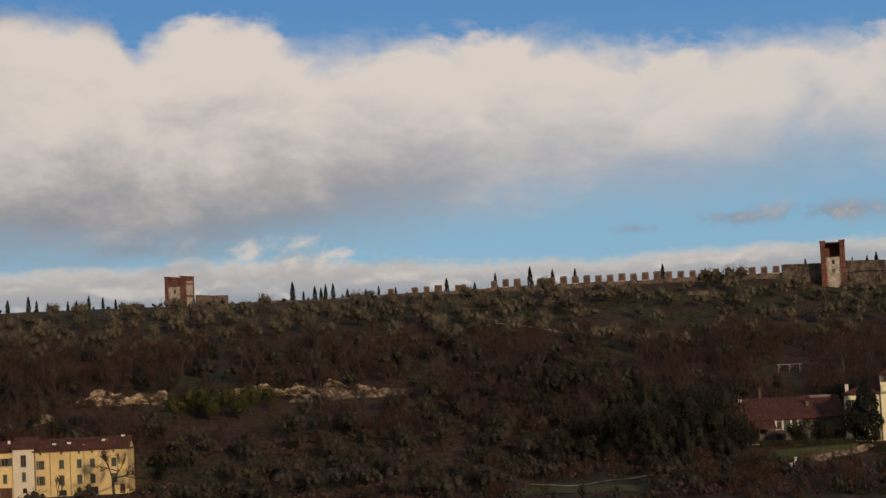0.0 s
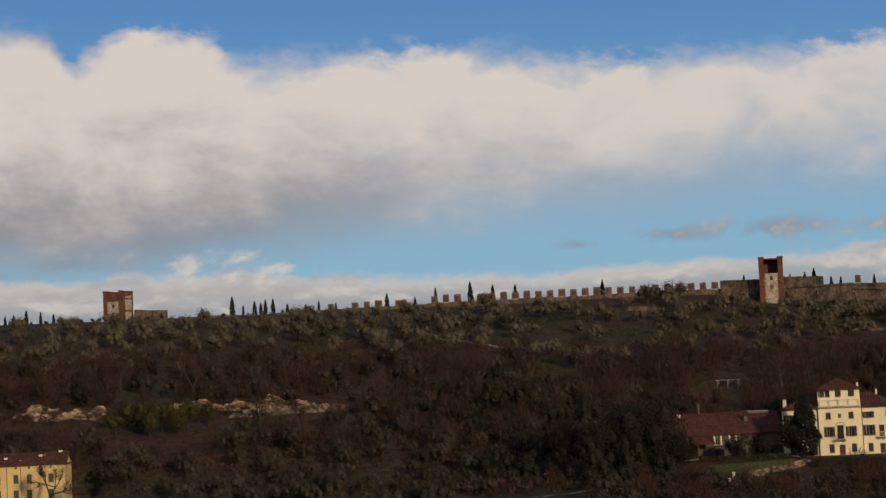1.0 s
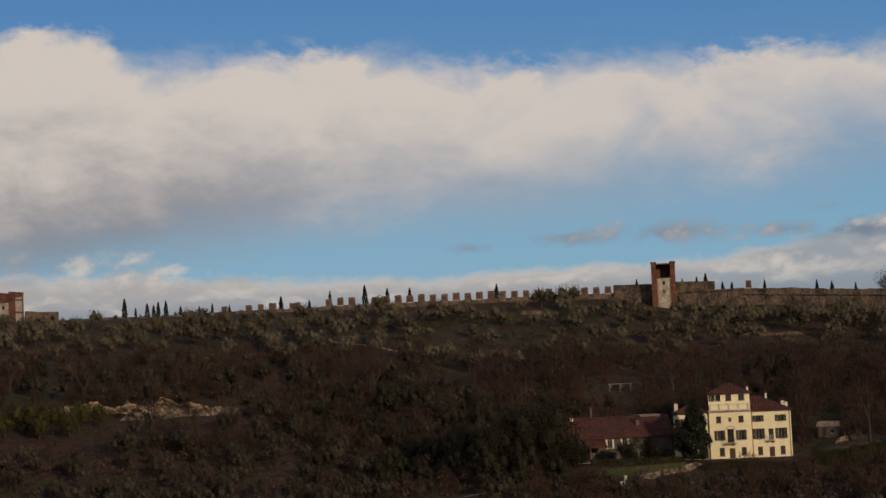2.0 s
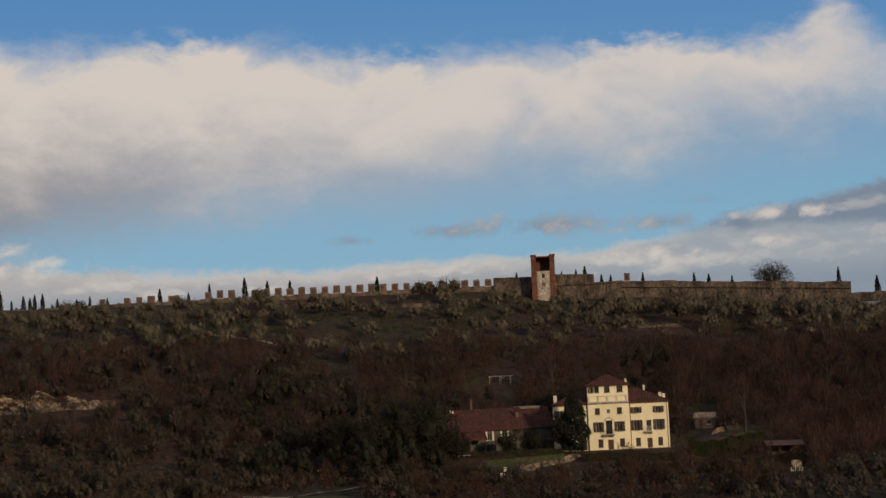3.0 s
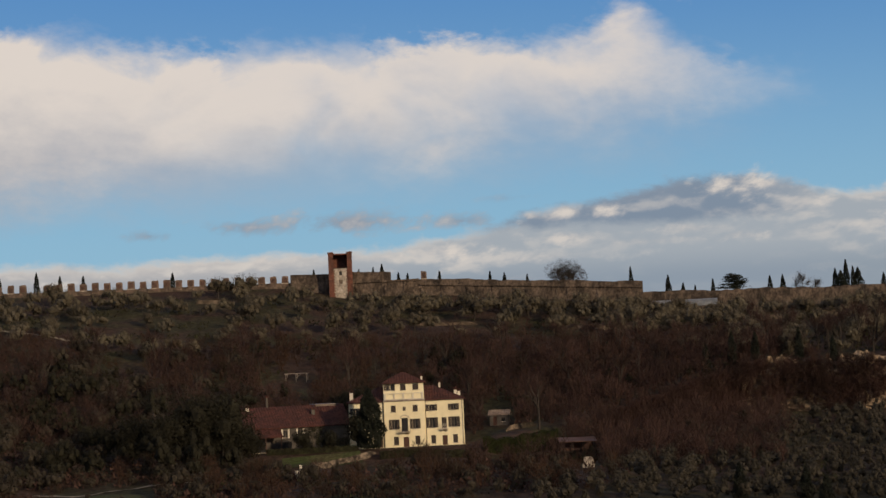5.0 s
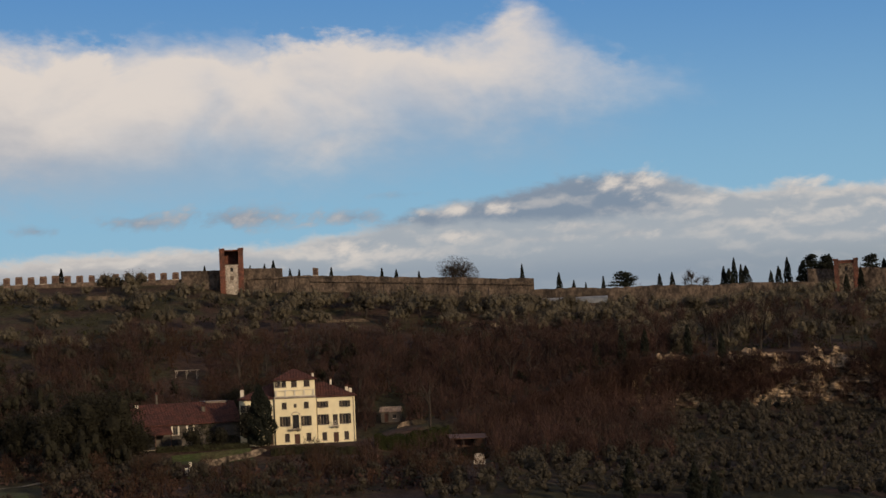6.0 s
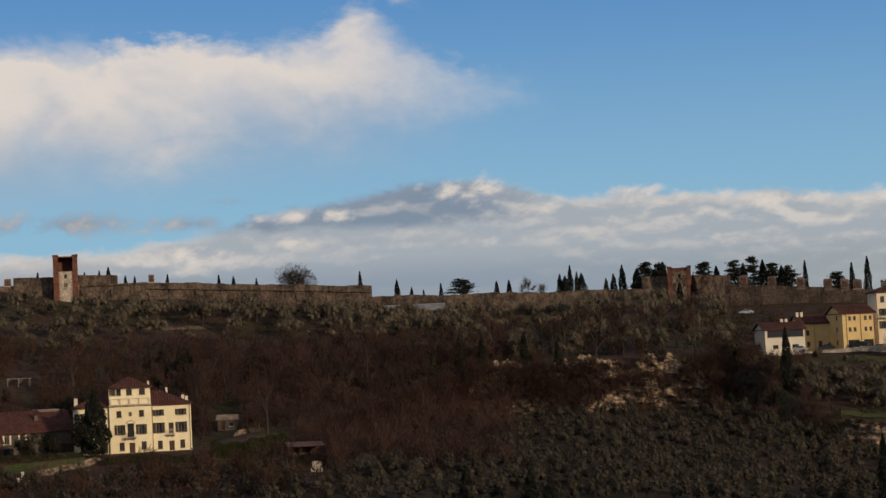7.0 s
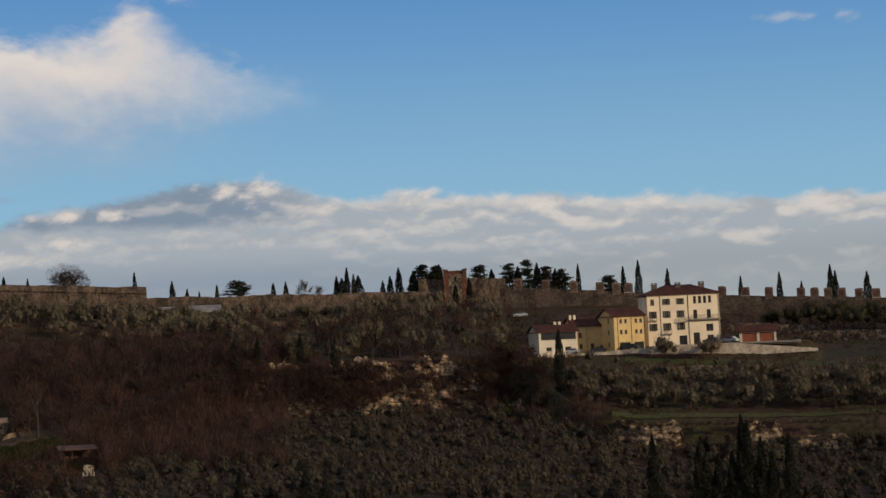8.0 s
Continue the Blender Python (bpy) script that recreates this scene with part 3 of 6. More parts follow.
def gate_tower(label, az, r, w, el_top, el_foot, turn=0.0, depth=6.5, window=True, seed=3, recess=3.6, pier=0.21, share=0.66, filling=None):
    """A square wall tower: two brick corner piers, a stone filling with toothed edges between them, and a dark recess above."""
    rng = random.Random(seed)
    zt, zf = height_seen(el_top, r), height_seen(el_foot, r) - 2.5
    h = zt - zf
    m = facing(az, r, zf, turn)
    root = thing("wall_tower", label, "tower", m)
    pw = w * pier
    for x in (-w / 2, w / 2 - pw):
        g = Geo()
        worn_box(g, x, 0, 0, x + pw, depth, h - 0.25, 0.10, rng, 3, 9)
        pr = part("corner_pier", g, BRICK, root)
        c = Geo()
        worn_box(c, x - 0.14, -0.14, h - 0.3, x + pw + 0.14, depth + 0.1, h + 0.12, 0.12, rng, 4, 2)
        part("coping", c, BRICK, pr)
    inner0, inner1 = -w / 2 + pw, w / 2 - pw
    fill = h * share
    # stone filling with an opening
    ww, wz, wh = 0.85, fill - 2.0, 1.15
    g = Geo()
    wall_sheet(g, inner1 - inner0, fill, [(0.5 * (inner1 - inner0) - ww / 2, wz, ww, wh), (0.5 * (inner1 - inner0) - 0.5, wz - 2.5, 1.0, 1.2)] if window else [], 0.6, Matrix.Translation((inner0, 0.12, 0)))
    part("stone_filling", g, filling or PALE_STONE, root, "stone filling with a small window")
    if window:
        part("window", Geo().box(-ww / 2, 0.55, wz, ww / 2, 0.65, wz + wh), IRON, root)
        part("blocked_window", Geo().box(-0.5, 0.22, wz - 2.5, 0.5, 0.6, wz - 1.3), RUBBLE, root)
    k = 0
    z = 0.4
    while z < fill - 0.35:
        for side in (0, 1):
            d = rng.uniform(0.25, 0.45) if k % 2 else rng.uniform(0.05, 0.15)
            x0 = inner0 if side == 0 else inner1 - d
            part("quoin", Geo().box(x0, 0.06, z, x0 + d, 0.3, z + 0.36), BRICK, root)
        z += 0.42
        k += 1
    # recess: back wall and sill
    part("recess_wall", Geo().box(inner0, recess, fill, inner1, recess + 0.5, h - 0.7), BRICK, root)
    part("recess_sill", Geo().box(inner0, 0.1, fill - 0.02, inner1, recess, fill + 0.12), RUBBLE, root)
    g = Geo()
    worn_box(g, inner0, 0.25, h - 0.75, inner1, depth, h - 0.35, 0.08, rng, 4, 1)
    part("lintel", g, BRICK, root)
    for s in (-1, 1):
        for z0, z1 in ((0.5, h * 0.45), (h * 0.5, h * 0.78), (h * 0.82, h - 0.5)):
            x = s * (w / 2 + 0.03)
            part("side_panel", Geo().box(min(x, x - s * 0.3), depth * 0.28, z0, max(x, x - s * 0.3), depth * 0.86, z1), PALE_STONE, root)
    part("back_wall", Geo().box(-w / 2 + 0.1, depth - 0.5, 0, w / 2 - 0.1, depth, h - 0.8), RUBBLE, root)
    return root


def wall_sheet(g, w, h, holes, depth, m):
    """Adds a wall of that thickness to g, its front in the plane y=0, with square openings through it."""
    xs = sorted({0.0, w, *[v for x, z, a, b in holes for v in (x, x + a)]})
    zs = sorted({0.0, h, *[v for x, z, a, b in holes for v in (z, z + b)]})
    put = lambda *pts: g.poly(*[m @ Vector(p) for p in pts])
    for x0, x1 in zip(xs, xs[1:]):
        for z0, z1 in zip(zs, zs[1:]):
            cx, cz = (x0 + x1) / 2, (z0 + z1) / 2
            if not any(x < cx < x + a and z < cz < z + b for x, z, a, b in holes):
                put((x0, 0, z0), (x1, 0, z0), (x1, 0, z1), (x0, 0, z1))
                put((x1, depth, z0), (x0, depth, z0), (x0, depth, z1), (x1, depth, z1))
    for x, z, a, b in holes:
        put((x, 0, z), (x, depth, z), (x, depth, z + b), (x, 0, z + b))
        put((x + a, depth, z), (x + a, 0, z), (x + a, 0, z + b), (x + a, depth, z + b))
        put((x, 0, z), (x + a, 0, z), (x + a, depth, z), (x, depth, z))
        put((x, depth, z + b), (x + a, depth, z + b), (x + a, 0, z + b), (x, 0, z + b))
    put((0, depth, 0), (0, 0, 0), (0, 0, h), (0, depth, h))
    put((w, 0, 0), (w, depth, 0), (w, depth, h), (w, 0, h))
    put((0, 0, h), (w, 0, h), (w, depth, h), (0, depth, h))


TOWN_WALL = "old rubble town wall with square brick merlons along the ridge"
PLAIN_WALL = "old rubble town wall without merlons, uneven along its top"
rnd = random.Random(4)
wall_run("wall_ridge", -7.62, -6.66, 560, 558, 2.91, 2.88, 4.5, PLAIN_WALL, seed=2)
wall_run("wall_ridge", -6.5, -2.0, 560, 558, 2.62, 2.66, 3.0, PLAIN_WALL, seed=5, wear=0.4)
first = [-1.66, -0.92, -0.56, -0.20, 0.42, 0.55]
wall_run("wall_ridge", -2.0, 1.3, 558, 556, 2.68, 2.72, 4.0, TOWN_WALL, merlons=[((a + 2.0) / 3.3, rnd.uniform(1.7, 2.3), rnd.uniform(1.5, 2.1)) for a in first], seed=6)
second = [1.52 + 0.357 * k for k in range(25)]
wall_run("wall_ridge", 1.3, 10.25, 556, 552, 2.74, 2.74, 4.2, TOWN_WALL, merlons=[((a - 1.3) / 8.95, rnd.uniform(1.75, 2.15), rnd.uniform(1.95, 2.35)) for a in second if abs(a - 2.6) > 0.1], seed=7)
wall_run("wall_ridge", 10.25, 11.42, 551, 550, 2.98, 2.97, 7.5, PLAIN_WALL, seed=8, wear=0.12)
wall_run("wall_ridge", 12.15, 13.33, 550, 550, 3.00, 2.96, 7.0, PLAIN_WALL, seed=9, wear=0.12)
wall_run("wall_ridge", 12.15, 14.2, 549, 549, 2.70, 2.70, 6.0, PLAIN_WALL, thick=2.4, seed=10, wear=0.15, ledge=0.5)
wall_run("wall_ridge", 14.2, 21.02, 549, 545, 2.70, 2.30, 6.5, PLAIN_WALL, merlons=[(0.02, 1.6, 2.3)], seed=11, wear=0.45, ledge=1.9)
wall_run("wall_ridge", 21.0, 29.6, 549, 552, 1.97, 1.80, 5.0, PLAIN_WALL, seed=12, wear=0.5)
wall_run("wall_ridge", 29.3, 30.1, 553, 554, 2.18, 2.12, 6.0, PLAIN_WALL, seed=13, wear=0.3)
wall_run("wall_ridge", 30.78, 31.95, 554, 553, 2.14, 2.08, 11.0, PLAIN_WALL, seed=14, wear=0.25)
third = [32.35, 33.2, 34.05, 34.85, 35.35, 35.72]
wall_run("wall_ridge", 31.95, 36.5, 553, 550, 1.82, 1.40, 8.5, TOWN_WALL, merlons=[((a - 31.95) / 4.55, 2.4, 2.6) for a in third], seed=15, material=DARK_RUBBLE)
fourth = [36.9, 37.6, 38.55, 39.25, 39.95, 40.9, 41.3, 41.7, 42.1, 42.6, 43.1]
wall_run("wall_ridge", 36.5, 46.0, 550, 545, 1.36, 0.75, 6.0, TOWN_WALL, merlons=[((a - 36.5) / 9.5, 2.3, 2.5) for a in fourth], seed=16, material=DARK_RUBBLE)

gate_tower("square ruined brick and stone wall tower on the ridge", -8.26, 557, 6.1, 3.51, 2.62, turn=27, depth=7.2, pier=0.16, seed=3, recess=0.45, share=0.72)
gate_tower("tall red brick wall tower with a pale stone face", 11.79, 546, 6.9, 3.62, 2.42, seed=4)
gate_tower("low brick wall tower beside dark cedars", 30.43, 550, 6.8, 2.43, 1.62, seed=5, pier=0.17, recess=0.5, share=0.86, filling=GREY_RUBBLE)


# ---------------------------------------------------------------- houses
def side_frames(w, d):
    """Frames of the four outer faces of a block: x along the face to the right as seen from outside, y inwards."""
    return {
        "front": Matrix.Translation((0, 0, 0)),
        "right": Matrix.Translation((w, 0, 0)) @ pose(0, 0, 0, 0, 0, 90),
        "back": Matrix.Translation((w, d, 0)) @ pose(0, 0, 0, 0, 0, 180),
        "left": Matrix.Translation((0, d, 0)) @ pose(0, 0, 0, 0, 0, -90),
    }


def moved(g, m):
    h = Geo()
    h.v = [tuple(m @ Vector(p)) for p in g.v]
    h.f = list(g.f)
    return h


def fit_window(root, m, x, z, w, h, style, shutter):
    """A window or door in an opening of a face with the frame m. Styles: open, shut, plain, door, dark, gate."""
    if style in ("door", "gate"):
        g = Geo().box(x, 0.16, z, x + w, 0.24, z + h)
        n = max(2, int(w / 0.35))
        for k in range(n):
            g.box(x + w * k / n + 0.03, 0.13, z + 0.08, x + w * (k + 1) / n - 0.03, 0.17, z + h - 0.08)
        part("door", moved(g, m), GATE_WOOD if style == "gate" else DOOR_WOOD, root, "boarded wooden door")
        return
    fr = Geo()
    t = 0.09
    for a in ((x, z, x + w, z + t), (x, z + h - t, x + w, z + h), (x, z, x + t, z + h), (x + w - t, z, x + w, z + h), (x + w / 2 - 0.04, z, x + w / 2 + 0.04, z + h)):
        fr.box(a[0], 0.14, a[1], a[2], 0.22, a[3])
    win = part("window", moved(fr, m), SASH if style != "dark" else IRON, root)
    part("pane", moved(Geo().box(x + 0.02, 0.19, z + 0.02, x + w - 0.02, 0.205, z + h - 0.02), m), GLASS, win)
    part("sill", moved(Geo().box(x - 0.1, -0.1, z - 0.12, x + w + 0.1, 0.1, z), m), PALE_STONE, win)
    if style in ("open", "shut"):
        for s in (0, 1):
            if style == "open":
                x0 = x - w * 0.5 - 0.02 if s == 0 else x + w + 0.02
                y0, y1 = -0.07, -0.015
            else:
                x0, y0, y1 = (x if s == 0 else x + w / 2), 0.03, 0.09
            g = Geo()
            for a in ((0, 0, w / 2, 0.08), (0, h - 0.08, w / 2, h), (0, 0, 0.07, h), (w / 2 - 0.07, 0, w / 2, h)):
                g.box(x0 + a[0], y0, z + a[1], x0 + a[2], y1, z + a[3])
            for k in range(6):
                zz = z + 0.08 + (h - 0.16) * k / 6
                g.box(x0 + 0.06, y0 + 0.01, zz, x0 + w / 2 - 0.06, y1 - 0.01, zz + (h - 0.16) / 6 - 0.025)
            part("shutter", moved(g, m), shutter, win)


def block(root, w, d, h, walls, openings, shutter=None, origin=(0, 0, 0), gable=None, rise=2.0):
    """The walls of one block with its windows. openings: face -> list of (middle, sill, width, height, style)."""
    o = Matrix.Translation(origin)
    for face, m in side_frames(w, d).items():
        m = o @ m
        run = w if face in ("front", "back") else d
        inset = 0.0 if face in ("front", "back") else 0.4
        holes = [(x - a / 2 - inset, z, a, b) for x, z, a, b, s in openings.get(face, ())]
        g = Geo()
        wall_sheet(g, run - 2 * inset, h, holes, 0.4, m @ Matrix.Translation((inset, 0, 0)))
        if gable == "sides" and face in ("left", "right") or gable == "ends" and face in ("front", "back"):
            mm = m
            a, b, c = (0, 0, h), (run, 0, h), (run / 2, 0, h + rise)
            a2, b2, c2 = (0, 0.4, h), (run, 0.4, h), (run / 2, 0.4, h + rise)
            for tri in ((a, b, c), (b2, a2, c2), (a, c, c2, a2), (c, b, b2, c2)):
                g.poly(*[mm @ Vector(p) for p in tri])
        part("wall", g, walls, root)
        for x, z, a, b, s in openings.get(face, ()):
            fit_window(root, m, x - a / 2, z, a, b, s, shutter or SHUTTER)


def roof_over(root, w, d, h, rise, kind, origin=(0, 0, 0), over=0.5, material=None, label=""):
    """A tiled roof with thickness and rows of tiles: hip, or gable with its ridge along x or y."""
    ox, oy, oz = origin
    x0, y0, x1, y1, z = ox - over, oy - over, ox + w + over, oy + d + over, oz + h - over * 0.22
    if kind == "hip":
        k = min(w, d) / 2 + over
        ra, rb = ((x0 + k, (y0 + y1) / 2), (x1 - k, (y0 + y1) / 2)) if w >= d else (((x0 + x1) / 2, y0 + k), ((x0 + x1) / 2, y1 - k))
    elif kind == "x":
        ra, rb = (x0, (y0 + y1) / 2), (x1, (y0 + y1) / 2)
    else:
        ra, rb = ((x0 + x1) / 2, y0), ((x0 + x1) / 2, y1)
    g, tiles = Geo(), Geo()
    t = 0.2
    c = [(x0, y0, z), (x1, y0, z), (x1, y1, z), (x0, y1, z)]
    top = lambda p: (p[0], p[1], p[2] + t)
    A, B = (*ra, oz + h + rise), (*rb, oz + h + rise)
    if kind == "y" or (kind == "hip" and w < d):
        faces = [(c[1], c[2], B, A), (c[3], c[0], A, B), (c[0], c[1], A), (c[2], c[3], B)]
    else:
        faces = [(c[0], c[1], B, A), (c[2], c[3], A, B), (c[1], c[2], B), (c[3], c[0], A)]
    for f in faces:
        if kind != "hip" and len(f) == 3:
            continue
        g.poly(*[top(p) for p in f])
        g.poly(*f[::-1])
        # rows of cover tiles up the slope
        if len(f) == 4:
            e0, e1, r1, r0 = [Vector(top(p)) for p in f]
            n = int((e1 - e0).length / 0.55)
            nrm = (e1 - e0).cross(r0 - e0).normalized() * 0.09
            side = (e1 - e0).normalized() * 0.14
            for i in range(1, n):
                q = e0.lerp(e1, i / n)
                up = (r0 - e0) - (r0 - e0).project(e1 - e0)
                along = (q - e0).length
                la, lb = (r0 - e0).dot((e1 - e0).normalized()), (r1 - e1).dot((e0 - e1).normalized())
                lim = min(1.0, along / la if la > 1e-3 else 1.0, ((e1 - e0).length - along) / lb if lb > 1e-3 else 1.0)
                e = q + up * lim
                tiles.poly(q - side, q + nrm, e + nrm, e - side)
                tiles.poly(q + nrm, q + side, e + side, e + nrm)
    for k in range(4):
        g.poly(c[k], c[(k + 1) % 4], top(c[(k + 1) % 4]), top(c[k]))
    if kind == "x":
        for p, q, r in ((c[0], c[3], A), (c[1], c[2], B)):
            g.poly(p, r, top(r), top(p))
            g.poly(r, q, top(q), top(r))
    elif kind == "y":
        for p, q, r in ((c[0], c[1], A), (c[3], c[2], B)):
            g.poly(p, r, top(r), top(p))
            g.poly(r, q, top(q), top(r))
    roof = part("roof", g, material or ROOF, root, label)
    tagged(part("cover_tiles", tiles, material or ROOF, roof), kind="stuff")
    return roof


def chimney(root, x, y, z, w=0.7, h=1.2, material=None):
    g = Geo().box(x - w / 2, y - w / 2, z - 0.8, x + w / 2, y + w / 2, z + h)
    ch = part("chimney", g, material or WHITE, root)
    c = Geo().box(x - w / 2 - 0.1, y - w / 2 - 0.1, z + h, x + w / 2 + 0.1, y + w / 2 + 0.1, z + h + 0.12)
    for s in (-1, 1):
        c.box(x + s * w * 0.36 - 0.06, y - w / 2, z + h + 0.12, x + s * w * 0.36 + 0.06, y + w / 2, z + h + 0.4)
    c.box(x - w / 2 - 0.08, y - w / 2 - 0.08, z + h + 0.4, x + w / 2 + 0.08, y + w / 2 + 0.08, z + h + 0.48)
    part("chimney_cap", c, ROOF, ch)


def downpipe(root, x, y, z0, z1):
    g = Geo().tube((x, y - 0.08, z0), (x, y - 0.08, z1), 0.06, 0.06, 6)
    for z in np.arange(z0 + 0.5, z1, 2.2):
        g.box(x - 0.08, y - 0.1, z, x + 0.08, y, z + 0.05)
    part("downpipe", g, TIN, root)


def balcony(root, x0, x1, z, depth=0.9, y=0.0, material=None):
    slab = Geo().box(x0, y - depth, z - 0.16, x1, y, z)
    for x in (x0 + 0.2, x1 - 0.35):
        slab.box(x, y - depth * 0.7, z - 0.45, x + 0.15, y, z - 0.16)
    b = part("balcony", slab, PALE_STONE, root)
    g = Geo().box(x0, y - depth, z + 0.95, x1, y - depth + 0.05, z + 1.0)
    n = max(3, int((x1 - x0) / 0.14))
    for k in range(n + 1):
        x = x0 + (x1 - x0) * k / n
        g.box(x - 0.012, y - depth + 0.01, z, x + 0.012, y - depth + 0.035, z + 0.95)
    for x in (x0, x1):
        g.box(x - 0.025, y - depth, z + 0.95, x + 0.025, y, z + 1.0)
    part("railing", g, material or IRON, b)


def stand(az0, r0, az1, r1, z):
    """Frame with its origin at the front's one end, x towards the other; and the front's length."""
    p, q = spot(az0, r0, z), spot(az1, r1, z)
    return Matrix.Translation(p) @ pose(0, 0, 0, 0, 0, math.degrees(math.atan2(q.y - p.y, q.x - p.x))), (q - p).length


def make_villa():
    m, w = stand(11.86, 385.4, 15.37, 385.4, 43.7)
    root = thing("villa", "cream-yellow country villa with dark shutters and a raised belvedere", "house", m)
    c0, c1 = 7.25, 15.55
    rx = c1  # right wing starts here
    d = 12.0
    left = [(1.4, 7.0, 1.1, 1.4, "open"), (4.4, 7.0, 1.1, 1.4, "open"), (1.4, 3.7, 1.1, 2.1, "open"), (4.4, 3.7, 1.1, 2.1, "open"), (6.2, 0.1, 1.1, 2.1, "door"), (2.5, 0.5, 1.0, 1.6, "shut")]
    right = []
    for x in (rx + 1.5, rx + 6.0):
        right += [(x, 7.25, 1.1, 1.25, "open"), (x, 3.75, 1.15, 2.1, "open")]
    right += [(rx + 1.65, 0.55, 0.95, 1.65, "shut"), (rx + 6.15, 0.55, 0.95, 1.65, "shut"), (rx + 3.95, 3.55, 1.0, 2.2, "shut"), (rx + 4.0, 0.1, 1.05, 2.0, "door")]
    block(root, w, d, 9.5, CREAM, {"front": left + right, "right": [(4, 4, 1.0, 1.8, "shut"), (8, 4, 1.0, 1.8, "shut")]})
    roof_over(root, w, d, 9.5, 2.7, "hip", label="low hipped roof of dark red tiles")
    # the raised middle, a little proud of the wings
    cw = c1 - c0
    mid = [(1.9, 7.3, 1.0, 1.3, "shut"), (cw - 1.9, 7.3, 1.0, 1.3, "shut"), (2.0, 3.75, 1.05, 2.0, "open"), (cw - 2.0, 3.75, 1.05, 2.0, "open"), (cw / 2, 3.3, 1.3, 2.7, "dark"), (2.3, 0.6, 1.0, 1.65, "shut"), (cw - 1.6, 0.6, 1.0, 1.65, "shut"), (cw / 2 + 0.2, 0.1, 1.15, 2.0, "door")]
    block(root, cw, 6.0, 9.7, CREAM, {"front": mid}, origin=(c0, -0.45, 0))
    up = [(0.75, 2.05, 0.6, 1.25, "open"), (1.95, 2.05, 0.95, 1.25, "dark"), (2.6, 2.05, 0.2, 1.25, "dark"), (4.05, 2.05, 1.15, 1.2, "shut"), (6.65, 2.05, 1.2, 1.2, "shut")]
    block(root, cw, 7.6, 3.5, CREAM, {"front": up[:1] + up[1:2] + up[3:], "right": [(3.5, 1.6, 1.0, 1.2, "shut")]}, origin=(c0, -0.4, 9.7))
    roof_over(root, cw, 7.6, 3.5, 2.0, "hip", origin=(c0, -0.4, 9.7), over=0.45, label="small hipped roof of dark red tiles")
    part("cornice", Geo().box(c0 - 0.15, -0.65, 9.5, c1 + 0.15, -0.42, 9.8), PALE_STONE, root)
    par = Geo().box(c0 + 0.1, -0.6, 11.0, c1 - 0.1, -0.42, 11.12).box(c0 + 0.1, -0.55, 9.82, c1 - 0.1, -0.42, 9.95)
    for k in range(5):
        x = c0 + 0.15 + (cw - 0.6) * k / 4
        par.box(x, -0.58, 9.95, x + 0.3, -0.42, 11.0)
    part("parapet", par, WHITE, root)
    arch = Geo()
    for k in range(9):
        a0, a1 = math.pi * k / 9, math.pi * (k + 1) / 9
        cx, cz = c0 + cw / 2, 5.95
        pts = [(cx + r * math.cos(a), y, cz + 0.75 * r * math.sin(a)) for a, r, y in ((a0, 0.75, -0.52), (a1, 0.75, -0.52), (a1, 0.95, -0.52), (a0, 0.95, -0.52))]
        arch.poly(*pts)
        arch.poly(pts[2], pts[3], (pts[3][0], -0.44, pts[3][2]), (pts[2][0], -0.44, pts[2][2]))
    part("door_arch", arch, PALE_STONE, root)
    part("wall_crest", Geo().box(c0 + cw / 2 - 0.3, -0.5, 7.5, c0 + cw / 2 + 0.3, -0.44, 8.3), GREY_PLASTER, root)
    balcony(root, c0 + cw / 2 - 1.1, c0 + cw / 2 + 1.1, 3.2, 1.0, -0.45)
    balcony(root, rx + 3.2, rx + 4.75, 3.45, 0.8, 0.0, WHITE)
    part("skylight_flashing", Geo().box(rx + 0.3, 3.5, 11.0, rx + 3.6, 3.7, 11.25), WHITE, root)
    for x, y, z, s in ((w - 1.5, 2.0, 10.4, 0.6), (w - 0.75, 2.6, 10.1, 0.6), (rx + 3.4, 5.5, 12.0, 0.4), (c1 - 0.3, 3.4, 13.5, 0.4), (0.5, 5.5, 10.6, 0.7)):
        chimney(root, x, y, z, s, 0.9)
    for x, y in ((rx + 0.25, 0.0), (w - 0.3, 0.0), (c0 - 0.2, 0.0)):
        downpipe(root, x, y, 0.1, 9.4)
    part("entrance_step", Geo().box(c0 + 3.3, -1.3, -0.1, c0 + 5.4, -0.45, 0.1), PALE_STONE, root)


make_villa()


